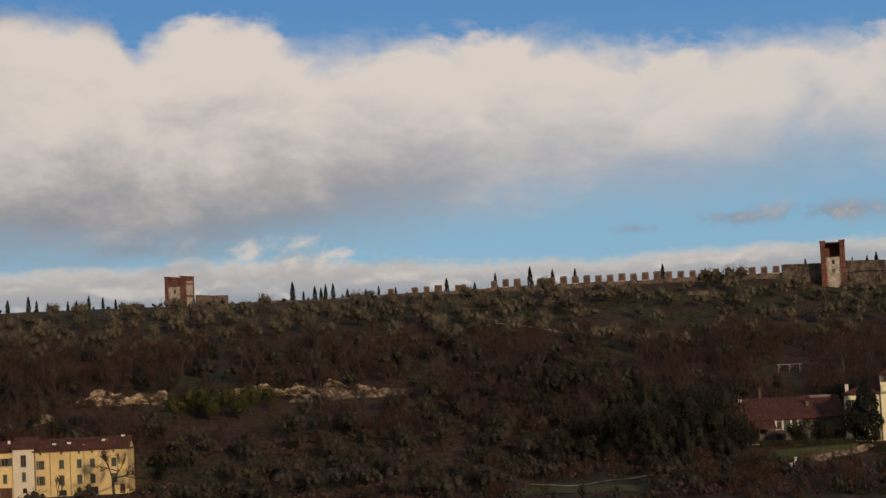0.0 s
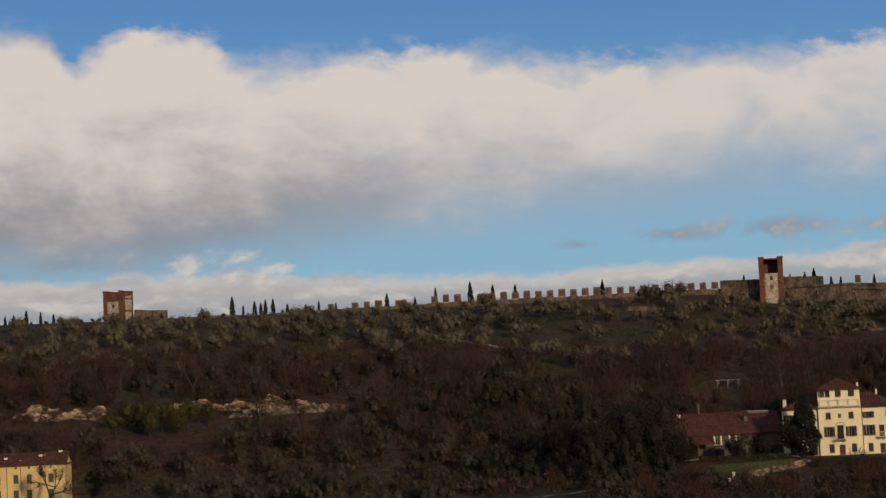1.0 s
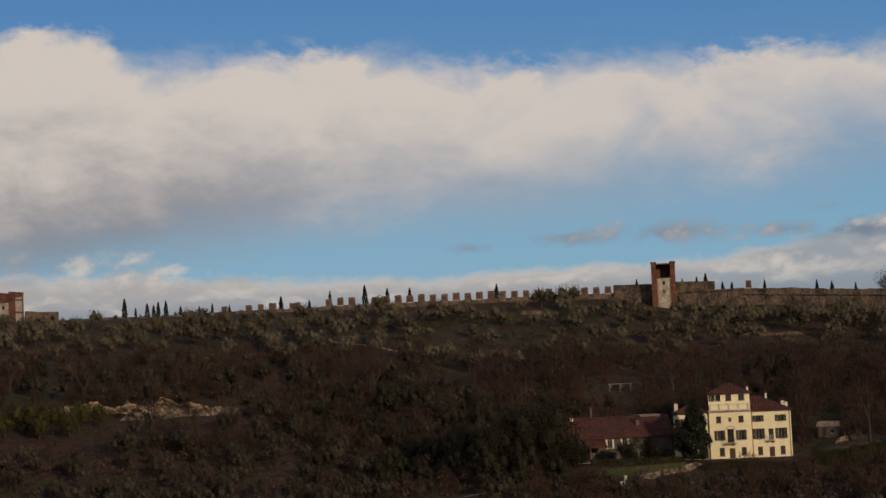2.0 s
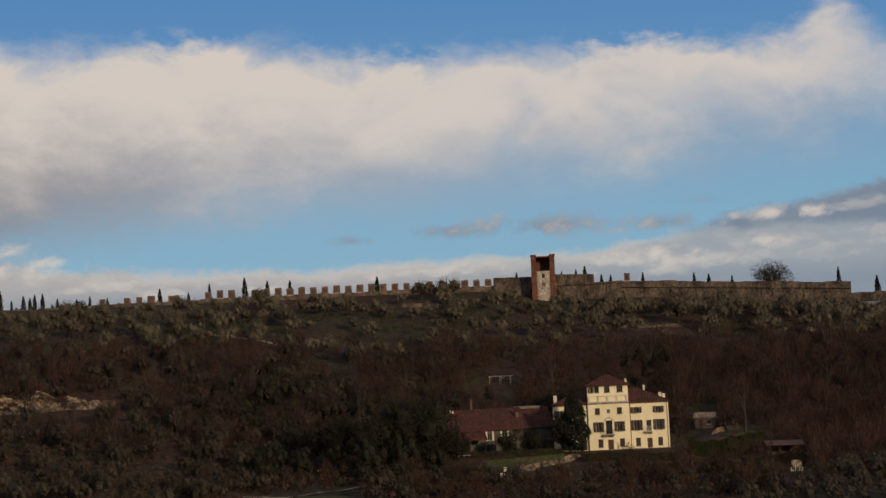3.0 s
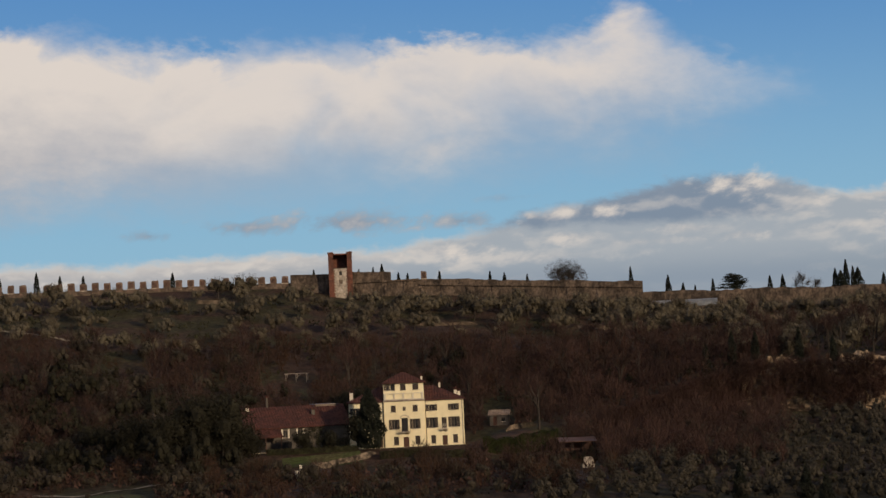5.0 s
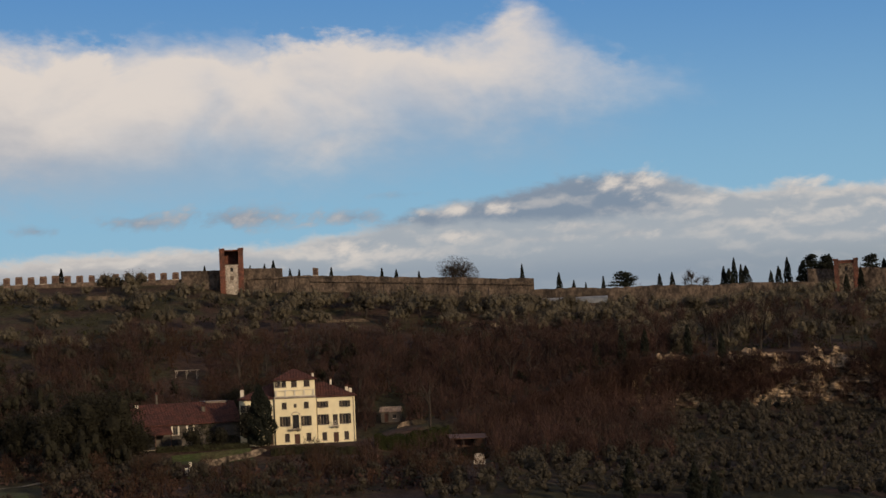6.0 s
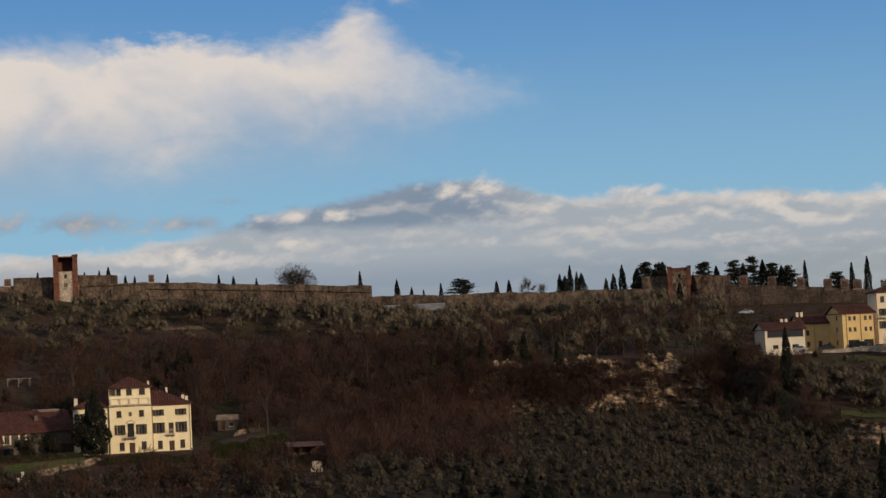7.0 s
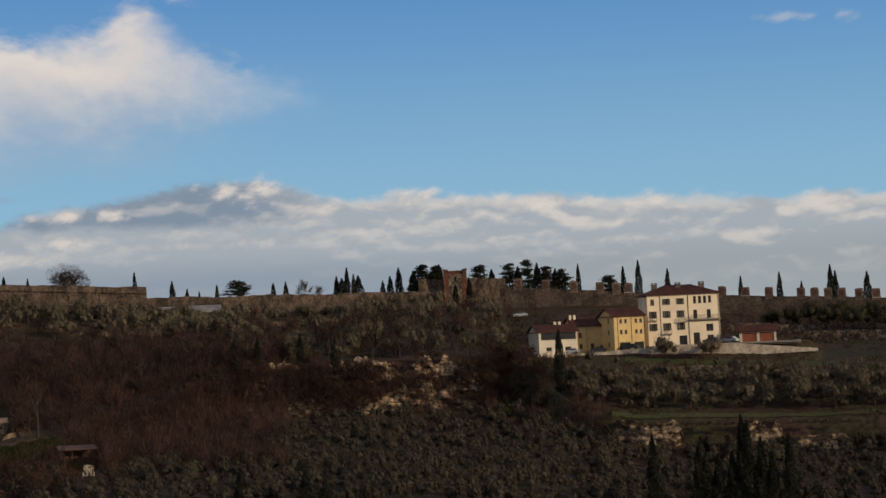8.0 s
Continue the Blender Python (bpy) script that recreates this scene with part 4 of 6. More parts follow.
def make_annex():
    m, w = stand(8.75, 384.0, 11.84, 388.0, 43.9)
    root = thing("farm_annex", "long ivy-grown farm annex with a dark red tile roof", "house", m)
    wins = [(7.9, 2.9, 1.0, 1.5, "plain"), (11.0, 2.9, 1.0, 1.5, "plain"), (12.9, 2.9, 0.7, 1.3, "plain"), (15.3, 2.9, 0.7, 1.3, "shut"), (17.6, 2.9, 0.7, 1.3, "shut"), (8.1, 0.1, 2.1, 1.9, "dark"), (12.6, 0.1, 1.8, 1.7, "dark"), (16.2, 0.1, 1.1, 1.9, "door"), (2.2, 0.1, 3.0, 3.0, "dark")]
    block(root, w, 15.0, 5.0, GREY_PLASTER, {"front": wins}, gable="sides", rise=4.0)
    roof_over(root, w, 15.0, 5.0, 4.0, "x", over=0.6, label="long faded clay tile roof")
    for x, z in ((7.9, 2.75), (11.0, 2.75)):
        for s in (-0.85, 0.52):
            part("white_surround", Geo().box(x + s, -0.03, z, x + s + 0.33, 0.02, z + 1.9), WHITE, root)
    chimney(root, 14.6, 4.0, 7.0, 0.7, 1.3, GREY_PLASTER)
    chimney(root, 1.2, 6.5, 8.4, 0.7, 0.8)
    chimney(root, 5.6, 7.5, 9.0, 0.4, 2.2, GREY_PLASTER)
    roof = Geo().grid([[(-0.4, -3.2, 3.3), (6.8, -3.2, 3.3)], [(-0.4, 0.2, 5.1), (6.8, 0.2, 5.1)], [(-0.4, 0.2, 4.9), (6.8, 0.2, 4.9)], [(-0.4, -3.2, 3.1), (6.8, -3.2, 3.1)], [(-0.4, -3.2, 3.3), (6.8, -3.2, 3.3)]])
    for k in range(13):
        x = 0.1 + 0.53 * k
        roof.tube((x, -3.2, 3.32), (x, 0.1, 5.07), 0.09, 0.09, 5)
    part("porch_roof", roof, ROOF, root, "lean-to roof of old clay tiles")
    for x in (0.0, 3.2, 6.4):
        part("porch_post", Geo().box(x, -3.0, -0.3, x + 0.2, -2.8, 3.2), DOOR_WOOD, root)
    part("shed_roof", Geo().box(15.6, 6.6, 9.1, 20.4, 12.5, 9.3).box(15.9, 6.8, 5.0, 20.2, 12.4, 9.1), TIN, root, "grey metal lean-to roof")


make_annex()


def make_left_house():
    m, w = stand(-12.56, 371.0, -9.83, 368.0, 41.0)
    root = thing("yellow_row_house", "long yellow plastered row house with grey-green shutters", "house", m)
    k = w / 18.8
    rows = []
    cols = ((1.15, "open", 0.75), (5.4, "shut", 0.95), (9.0, "shut", 0.95), (11.65, "shut", 0.95), (16.0, "shut", 1.0))
    for x, s, a in cols:
        rows += [(x * k, 5.35, a, 1.65, s), (x * k, 2.3, a + 0.05, 1.75, s if x < 15 else "shut"), (x * k, 8.15, 0.4, 0.35, "dark")]
    rows += [(11.8 * k, 0.1, 1.7, 1.5, "dark"), (5.5 * k, 0.1, 1.5, 1.1, "dark"), (17.6 * k, 0.1, 1.0, 1.8, "door")]
    block(root, w, 9.0, 8.75, YELLOW, {"front": rows, "right": [(3.0, 3.2, 0.5, 0.6, "dark")]}, GREEN_SHUTTER, gable="sides", rise=2.1)
    roof_over(root, w, 9.0, 8.75, 2.1, "x", over=0.45, label="dark red tile roof with small white vents")
    for x, y, z in ((3.7 * k, 2.2, 9.8), (6.7 * k, 2.3, 9.9), (13.6 * k, 3.0, 10.2), (17.4 * k, 4.5, 10.8)):
        chimney(root, x, y, z, 0.7, 0.45)
    for x, y, z in ((2.4 * k, 1.4, 9.5), (9.8 * k, 1.6, 9.6), (14.3 * k, 3.2, 10.3)):
        part("roof_vent", Geo().box(x - 0.2, y - 0.2, z - 0.3, x + 0.2, y + 0.2, z + 0.15), WHITE, root)
    for x in (0.1, 3.1 * k, 7.2 * k, 10.0 * k):
        downpipe(root, x, 0, 0.1, 8.5)
    # taller pale bay and the yellow end beyond it
    root2 = thing("pale_bay_house", "pale plastered house bay with one tall window, in a yellow row", "house", m)
    block(root2, 4.1, 9.5, 9.45, PALE_BAY, {"front": [(2.05, 6.0, 1.1, 2.3, "plain"), (2.1, 3.2, 0.75, 1.8, "shut"), (2.2, 1.0, 0.8, 0.9, "dark")]}, GREEN_SHUTTER, origin=(-4.2, -0.25, 0), gable="sides", rise=2.0)
    roof_over(root2, 4.1, 9.5, 9.45, 2.0, "x", origin=(-4.2, -0.25, 0), over=0.35)
    root3 = thing("yellow_end_house", "yellow plastered end house with an arched brown gate", "house", m)
    block(root3, 9.0, 9.0, 8.9, YELLOW, {"front": [(7.5, 6.3, 1.4, 1.5, "open"), (7.5, 3.0, 0.8, 1.7, "shut"), (7.6, 0.1, 2.4, 2.0, "door"), (3.5, 5.5, 1.0, 1.6, "shut")]}, GREEN_SHUTTER, origin=(-13.3, 0.1, 0), gable="sides", rise=1.9)
    roof_over(root3, 9.0, 9.0, 8.9, 1.9, "x", origin=(-13.3, 0.1, 0), over=0.35)
    chimney(root3, -5.5, 3.5, 10.7, 0.5, 0.4)


make_left_house()


def make_right_houses():
    # the tall pale house
    base = float(lot_level(37.2))
    m, w = stand(36.22, 477.0, 38.42, 480.5, base)
    root = thing("tall_pale_house", "tall pale house of four storeys with balconies", "house", m)
    k = w / 18.9
    front = []
    for x in (1.6, 5.2, 8.8):
        front += [(x * k, 10.4, 0.95, 1.5, "shut" if x < 3 else "open")]
        front += [(x * k, 7.1, 0.95, 1.7, "open"), (x * k, 3.9, 1.0, 1.8, "open")]
    front += [(x * k, 10.5, 0.75, 1.75, "dark") for x in (12.6, 13.9, 15.2, 16.5)]
    front += [(12.6 * k, 6.6, 1.0, 2.2, "dark"), (16.1 * k, 6.6, 1.0, 2.2, "dark"), (16.2 * k, 3.3, 1.8, 1.8, "plain"), (12.7 * k, 0.1, 1.6, 2.9, "dark"), (9.2 * k, 0.1, 2.0, 2.3, "dark"), (4.0 * k, 0.4, 1.2, 1.6, "shut"), (16.3 * k, 0.1, 1.6, 2.2, "plain")]
    block(root, w, 12.0, 13.0, PALE_PINK, {"front": front, "left": [(4.0, 7.0, 0.9, 1.5, "shut"), (8.0, 3.8, 0.9, 1.5, "shut")]}, GREEN_SHUTTER)
    part("cream_front", Geo().box(11.0 * k, -0.05, 0.0, 11.15 * k, 0.0, 12.9).box(w - 0.25, -0.05, 0, w, 0.0, 12.9), CREAM, root)
    roof_over(root, w, 12.0, 13.0, 2.3, "hip", over=0.6, label="low hipped roof of red-brown tiles")
    for x, y in ((3.0 * k, 4.0), (9.2 * k, 4.5), (15.3 * k, 4.0)):
        chimney(root, x, y, 14.6, 1.3, 1.0, GREY_PLASTER)
    balcony(root, 10.9 * k, 19.1 * k, 6.45, 1.2)
    balcony(root, 0.6 * k, 2.6 * k, 6.6, 0.8)
    balcony(root, 8.0 * k, 10.0 * k, 5.9, 0.8)
    balcony(root, 4.3 * k, 6.3 * k, 3.1, 0.8)
    for x in (0.15, 3.6 * k, 10.8 * k, w - 0.15):
        downpipe(root, x, 0, 0, 12.8)

    # the yellow gabled house
    base = float(lot_level(35.2))
    m, w = stand(35.21, 468.0, 36.14, 471.5, base)
    root = thing("yellow_gabled_house", "yellow plastered house with a dark tile roof", "house", m)
    k = w / 8.3
    front = [(x * k, z, 0.7, 1.0, "shut") for x in (1.9, 3.2, 6.0, 7.3) for z in (4.2, 6.9)] + [(2.8 * k, 0.1, 3.0, 2.0, "dark"), (6.6 * k, 0.1, 2.6, 2.0, "dark")]
    block(root, w, 9.5, 8.6, YELLOW, {"front": front, "left": [(6.0, 7.0, 0.8, 1.2, "dark"), (6.0, 4.2, 0.8, 1.1, "shut"), (6.0, 1.0, 0.8, 1.2, "shut")]}, SHUTTER, gable="sides", rise=2.0)
    roof_over(root, w, 9.5, 8.6, 2.0, "x", over=0.5)
    for x in (1.0 * k, 4.7 * k, w - 0.1):
        downpipe(root, x, 0, 0, 8.4)

    # lower yellow house between
    m, w = stand(33.95, 473.0, 35.0, 475.5, float(lot_level(34.5)))
    root = thing("low_yellow_house", "low yellow house with a brown tile roof", "house", m)
    block(root, w, 9.0, 6.9, YELLOW, {"front": [(1.9, 4.0, 0.75, 1.3, "shut"), (2.0, 1.2, 0.8, 1.2, "shut"), (5.0, 0.1, 1.0, 2.4, "door"), (7.4, 0.6, 0.8, 1.4, "shut")]}, gable="sides", rise=2.2)
    roof_over(root, w, 9.0, 6.9, 2.2, "x", over=0.5)
    for x, z in ((0.4, 8.9), (1.5, 8.9)):
        chimney(root, x, 3.5, z, 0.6, 1.0)
    downpipe(root, 3.6, 0, 0, 6.8)

    # white house with a glazed upper storey
    m, w = stand(32.90, 465.5, 34.08, 468.5, float(lot_level(33)) - 0.4)
    root = thing("white_annex_house", "white house with a dark glazed upper strip and red roof", "house", m)
    k = w / 10.2
    front = [(2.6 * k, 1.6, 1.4, 0.9, "dark"), (7.7 * k, 1.6, 1.6, 0.9, "dark"), (5.2 * k, 4.4, 9.2 * k, 1.7, "dark")]
    block(root, w, 9.0, 6.3, WHITE, {"front": front}, gable="sides", rise=1.7)
    part("glazing_bars", Geo().box(0.6, 0.05, 5.2, w - 0.6, 0.12, 5.26).box(w / 2 - 0.05, 0.05, 4.4, w / 2 + 0.05, 0.12, 6.1), IRON, root)
    roof_over(root, w, 9.0, 6.3, 1.7, "x", over=0.5)
    chimney(root, 5.8 * k, 4.5, 7.9, 0.6, 1.0)
    chimney(root, 7.0 * k, 4.5, 7.9, 0.6, 1.0)

    # garages
    base = float(lot_level(39.5))
    m, w = stand(38.98, 477.0, 40.08, 477.0, base)
    root = thing("double_garage", "low white double garage with orange wooden doors", "garage", m)
    block(root, w, 6.0, 2.7, WHITE, {"front": [(w * 0.27, 0.05, 3.6, 2.3, "gate"), (w * 0.74, 0.05, 3.6, 2.3, "gate")]}, gable="sides", rise=1.5)
    roof_over(root, w, 6.0, 2.7, 1.5, "x", over=0.6)


make_right_houses()


# ---------------------------------------------------------------- garden walls, banks and rock faces
def stone_strip(name, label, a0, a1, r_of, foot_of, top_of, material, seed, category="wall", out=0.8, step=0.45, rough=0.35, thick=1.2, ledge=0.0, fade=0.0):
    """An uneven stone face along the hill between two bearings, with depth behind it; ledge: how far its beds step back and forth."""
    length = radians(a1 - a0) * float(r_of((a0 + a1) / 2))
    n = max(6, int(length / step))
    az = np.linspace(a0, a1, n + 1)
    r, lo, hi = r_of(az), foot_of(az), top_of(az)
    tall = float(np.max(hi - lo))
    rows = max(4, int(tall / step))
    if fade:
        hi = lo + (hi - lo) * np.clip(1 - np.abs(2 * (az - a0) / (a1 - a0) - 1) ** 8 + fade * fractal(az * 3, az * 0 + seed, seed), 0.15, 1.3)
    grid = []
    for k in range(rows + 1):
        f = k / rows
        z = lo + (hi - lo) * f
        s = az * np.radians(1) * r
        bed = np.floor(z / 0.9 + 0.3 * value_noise(s / 6, z * 0, seed + 5))
        push = rough * fractal(s / 1.5, z / 1.1, seed, 4) + ledge * value_noise(bed * 3.7, s / 5, seed + 2) + 1.2 * ledge * fractal(s / 9, z / 9, seed + 7, 2)
        rr = r - out + push + (0.25 + 1.8 * ledge) * f
        zz = z + 0.25 * rough * fractal(s / 0.9, z, seed + 9, 2) * (0.4 + f)
        grid.append(np.stack([rr * np.sin(np.radians(az)), rr * np.cos(np.radians(az)), zz], -1))
    back_top = np.stack([(r + thick) * np.sin(np.radians(az)), (r + thick) * np.cos(np.radians(az)), hi - 0.15], -1)
    back_low = back_top - np.array([0, 0, 1.0]) * (hi - lo)[:, None]
    g = Geo()
    g.grid([list(row) for row in grid + [back_top, back_low]])
    for e in (0, -1):
        g.poly(*([row[e] for row in grid] + [back_top[e], back_low[e]]))
    return tagged(part(name, g, material), label, category, kind="structure")


flat = lambda v: (lambda az: np.asarray(az) * 0 + v)
on_ground = lambda r_of, up: (lambda az: ground(az, r_of(az)) + up)


def rock_band(a0, a1, low, high, seed, push=1.0, ledge=0.9, label="broken pale limestone rock face in the hillside", fade=0.35, rough=0.8):
    """A piece of the cliff at the hill's bench; low and high: shares of its height."""
    stone_strip("rock_face", label, a0, a1, lambda az: bench_range(az) + 1.2 + 3.0 * (low + high) / 2 - push,
                lambda az: bench_foot(az) + (bench_top(az) - bench_foot(az)) * low - 0.5, lambda az: bench_foot(az) + (bench_top(az) - bench_foot(az)) * high + 0.1, ROCK, seed, "rock", out=1.0, step=0.4, rough=rough, thick=3.0, ledge=ledge, fade=fade)


rock_band(23.4, 31.6, -0.05, 1.0, 23, 2.3, 0.8, "tall broken limestone cliff below the olive slope", 0.3, 1.1)
rock_band(27.0, 29.1, -0.15, 0.40, 22, 3.2, 0.5, fade=0.3, rough=1.0)
rock_band(-11.4, -8.4, -0.5, 1.35, 26, 2.8, 0.6, fade=0.5, rough=1.3)
rock_band(-7.2, -2.0, -0.4, 1.35, 27, 2.8, 0.6, fade=0.5, rough=1.3)
rock_band(34.9, 37.3, -0.5, 1.0, 28, 1.1, 0.3, "rough pale stone bank below the olive terrace", 0.12, 0.55)
rock_band(38.9, 40.2, -0.4, 0.97, 29, 1.1, 0.3, "rough pale stone bank below the olive terrace", 0.12, 0.55)
rock_band(40.4, 42.2, -0.1, 0.5, 30, 1.1, 0.3, "rough pale stone bank below the olive terrace", 0.12, 0.55)

DRY = "dry-stone terrace wall of grey-brown rubble"


def terrace_wall(a0, a1, r, h, seed, tilt=0.0, material=None, label=DRY):
    r_of = lambda az: r + tilt * (np.asarray(az) - a0)
    stone_strip("terrace_wall", label, a0, a1, r_of, on_ground(r_of, -0.5), on_ground(r_of, h), material or GREY_RUBBLE, seed, out=0.5, step=0.4, rough=0.25, thick=0.8, fade=0.08)


terrace_wall(-5.0, -0.9, 417, 1.7, 41, 1.2)
terrace_wall(-14.2, -11.9, 402, 2.0, 42, 5.0)
terrace_wall(-9.0, -7.6, 417, 1.3, 43)
terrace_wall(7.3, 8.4, 534, 1.1, 44, 0, TERRACE_STONE)
terrace_wall(13.7, 16.0, 512, 0.8, 45, -1.0, TERRACE_STONE)
terrace_wall(18.6, 20.8, 505, 1.0, 46)
terrace_wall(22.0, 28.5, 512, 1.2, 47, 0.6)
terrace_wall(23.3, 26.4, 540, 1.1, 48, 0.3, TERRACE_STONE)
terrace_wall(24.2, 27.6, 528, 0.8, 57, 0.5, TERRACE_STONE)
terrace_wall(27.4, 29.4, 532, 0.8, 58, -1.0, TERRACE_STONE)
terrace_wall(16.6, 17.6, 396, 1.0, 49, 1.0, TERRACE_STONE)
terrace_wall(36.4, 40.4, 446, 1.6, 50, 0.3)
terrace_wall(33.4, 36.2, 436, 0.9, 51, 0.3)
terrace_wall(40.5, 44.5, 500, 2.6, 52, -2.0)
terrace_wall(38.3, 42.5, 512, 2.2, 53, -1.0)
terrace_wall(18.9, 19.3, 345, 2.0, 54, 0.0, PALE_STONE)
terrace_wall(10.4, 12.7, 367.0, 1.3, 55, 4.2, GREY_RUBBLE, "pale rubble garden wall rising to the villa")
terrace_wall(-9.5, -8.4, 364, 0.8, 56, 0.0)
r_lot = lambda az: 465.4 + 0 * np.asarray(az)
stone_strip("retaining_wall", "pale stone retaining wall of the car park", 32.6, 41.3, r_lot, lambda az: curve(az, (32.6, 54.5), (36, 54.6), (41.3, 55.3)), lambda az: curve(az, (32.6, 57.1), (34.5, 57.3), (37, 58.4), (38.8, 58.1), (41.3, 56.0)), surface("pale_lot_wall_stone", (0.46, 0.38, 0.28), (0.34, 0.28, 0.21), 0.5, grain=0.3, grain_scale=1.5, bump=0.1, bump_scale=1.5), 60, out=0.4, rough=0.15, thick=0.9)


def ribbon(name, label, category, pts, width, material, lift=0.06):
    """A strip of surface laid over the ground along bearings and ranges."""
    rows = []
    n = 14
    dense = [tuple(np.array(p) + (np.array(q) - np.array(p)) * k / n) for p, q in zip(pts, pts[1:]) for k in range(n)] + [pts[-1]]
    for i, (a, r) in enumerate(dense):
        p = spot(a, r)
        q = spot(*dense[min(i + 1, len(dense) - 1)]) - spot(*dense[max(i - 1, 0)])
        s = Vector((-q.y, q.x, 0)).normalized() * width / 2
        row = []
        for k in (-1, -0.5, 0, 0.5, 1):
            c = p + s * k
            az, rr = math.degrees(math.atan2(c.x, c.y)), math.hypot(c.x, c.y)
            row.append((c.x, c.y, float(ground(az, rr)) + lift + 0.08))
        rows.append(row)
    g = Geo().grid(rows)
    low = Geo().grid([[(x, y, z - 0.35) for x, y, z in row] for row in rows])
    base = len(g.v)
    g.v += low.v
    g.f += [tuple(base + i for i in f[::-1]) for f in low.f]
    return tagged(part(name, g, material), label, category, kind="structure")


ribbon("path", "pale gravel footpath on a grassy slope", "path", [(2.3, 345.0), (3.6, 343.0), (4.4, 346.5), (5.2, 347.0), (6.4, 351.5), (7.6, 352.0)], 1.4, GRAVEL)
ribbon("path", "pale gravel footpath on a grassy slope", "path", [(0.9, 505.0), (2.4, 498.0), (3.6, 490.0)], 1.6, GRAVEL)
ribbon("grass_bank", "mown grass strip below the car park", "grass", [(35.5, 459.0), (38.0, 459.0), (41.8, 459.0)], 9.0, GRASS)
ribbon("grass_bank", "mown grass strip below the olive terrace", "grass", [(35.0, 400.0), (38.5, 400.5), (43.8, 400.5)], 3.0, GRASS)
ribbon("grass_bank", "small grassy meadow on the slope", "grass", [(2.0, 335.0), (5.5, 336.0)], 11.0, GRASS)
ribbon("grass_bank", "small grassy clearing among olive trees", "grass", [(-3.6, 485.0), (-1.4, 486.0)], 9.0, GRASS)
ribbon("car_park", "pale gravel car park beside the houses", "pavement", [(32.6, 469.5), (36.0, 469.5), (40.8, 469.5)], 7.0, GRAVEL)
ribbon("lawn", "dark lawn below the villa", "grass", [(9.8, 373.0), (12.2, 374.0)], 7.0, GRASS)


# ---------------------------------------------------------------- trees
def lobed(rng, n, lobes, rx, rz, lobe_r, z0):
    """Points in the outer parts of several round lobes that make a crown, and the ways outwards there."""
    c = rng.normal(size=(lobes, 3))
    c /= np.linalg.norm(c, axis=1)[:, None]
    c *= rng.uniform(0.40, 0.9, (lobes, 1))
    c = c * np.array([rx - lobe_r * 0.6, rx - lobe_r * 0.6, rz - lobe_r * 0.6])
    k = rng.integers(0, lobes, n)
    d = rng.normal(size=(n, 3))
    d /= np.linalg.norm(d, axis=1)[:, None]
    out = d + 0.35 * c[k] / rx
    d = d * (lobe_r * rng.uniform(0.75, 1.2, lobes)[k] * rng.uniform(0.5, 1.3, n) ** 0.5)[:, None]
    return c[k] + d + np.array([0, 0, z0]), out, c + np.array([0, 0, z0])


def cores(centres, r, rng, rings=4, sides=7, squash=0.9):
    """Lumpy bodies of small uneven facets that fill a crown's lobes."""
    out = []
    for c in centres:
        rows = []
        for k in range(1, rings):
            t = math.pi * k / rings
            a = 2 * np.pi * (np.arange(sides) + 0.5 * (k % 2) + rng.uniform(0, 0.3)) / sides
            row = np.stack([math.sin(t) * np.cos(a), math.sin(t) * np.sin(a), np.full(sides, math.cos(t) * squash)], -1)
            rows.append(row * r * rng.uniform(0.74, 1.22, (sides, 1)) + c)
        up, down = c + np.array([0, 0, r * squash]), c - np.array([0, 0, r * squash])
        for k in range(sides):
            m = (k + 1) % sides
            out.append([rows[0][k], rows[0][m], up])
            out.append([rows[-1][m], rows[-1][k], down])
            for p, q in zip(rows, rows[1:]):
                out.append([p[k], q[k], q[m]])
                out.append([p[k], q[m], p[m]])
    return np.array(out)


def crown(rng, n, lobes, rx, rz, lobe_r, z0, size, slim=0.5):
    """A rounded crown: overlapping lobes of facets under a coat of leaf sprays."""
    pts, out, mid = lobed(rng, n, lobes, rx, rz, lobe_r, z0)
    heart = np.array([[rx * 0.25, 0, z0], [-rx * 0.25, rx * 0.1, z0 - rz * 0.1]])
    return np.concatenate([leaves(pts, size, rng, slim=slim, lie=out), cores(mid, lobe_r * 0.46, rng, 3, 5, 1.15), cores(heart, min(rx, rz) * 0.36, rng, 4, 7)])


def limbs(rng, height, r, count, reach, start=0.45, sides=5):
    """A short leaning trunk that forks into limbs."""
    g = Geo()
    lean = Vector((rng.uniform(-0.15, 0.15), rng.uniform(-0.15, 0.15), 1)) * height * start
    g.tube((0, 0, -0.6), lean, r * 1.3, r * 0.8, sides + 1)
    for k in range(count):
        t = 2 * math.pi * (k + rng.uniform(0, 0.6)) / count
        e = lean + Vector((math.cos(t) * reach, math.sin(t) * reach, height * rng.uniform(0.3, 0.55)))
        mid = lean.lerp(e, 0.5) + Vector((0, 0, 0.25))
        g.tube(lean, mid, r * 0.55, r * 0.4, sides)
        g.tube(mid, e, r * 0.4, r * 0.15, sides)
    return g


def olive_tree(seed, m, height=5.4, leaf_material=None, n=1550, label="grey-green olive tree with a rounded open crown", name="olive_tree", category="olive tree", size=0.12, spread=0.58):
    rng = np.random.default_rng(seed)
    root = thing(name, label, category, m)
    part("trunk", limbs(rng, height, 0.17, 4, height * 0.28), BARK, root)
    part("crown", shards(crown(rng, n, 12, height * spread, height * 0.41, height * 0.25, height * 0.55, size, 0.42)), leaf_material or OLIVE, root)
    return root


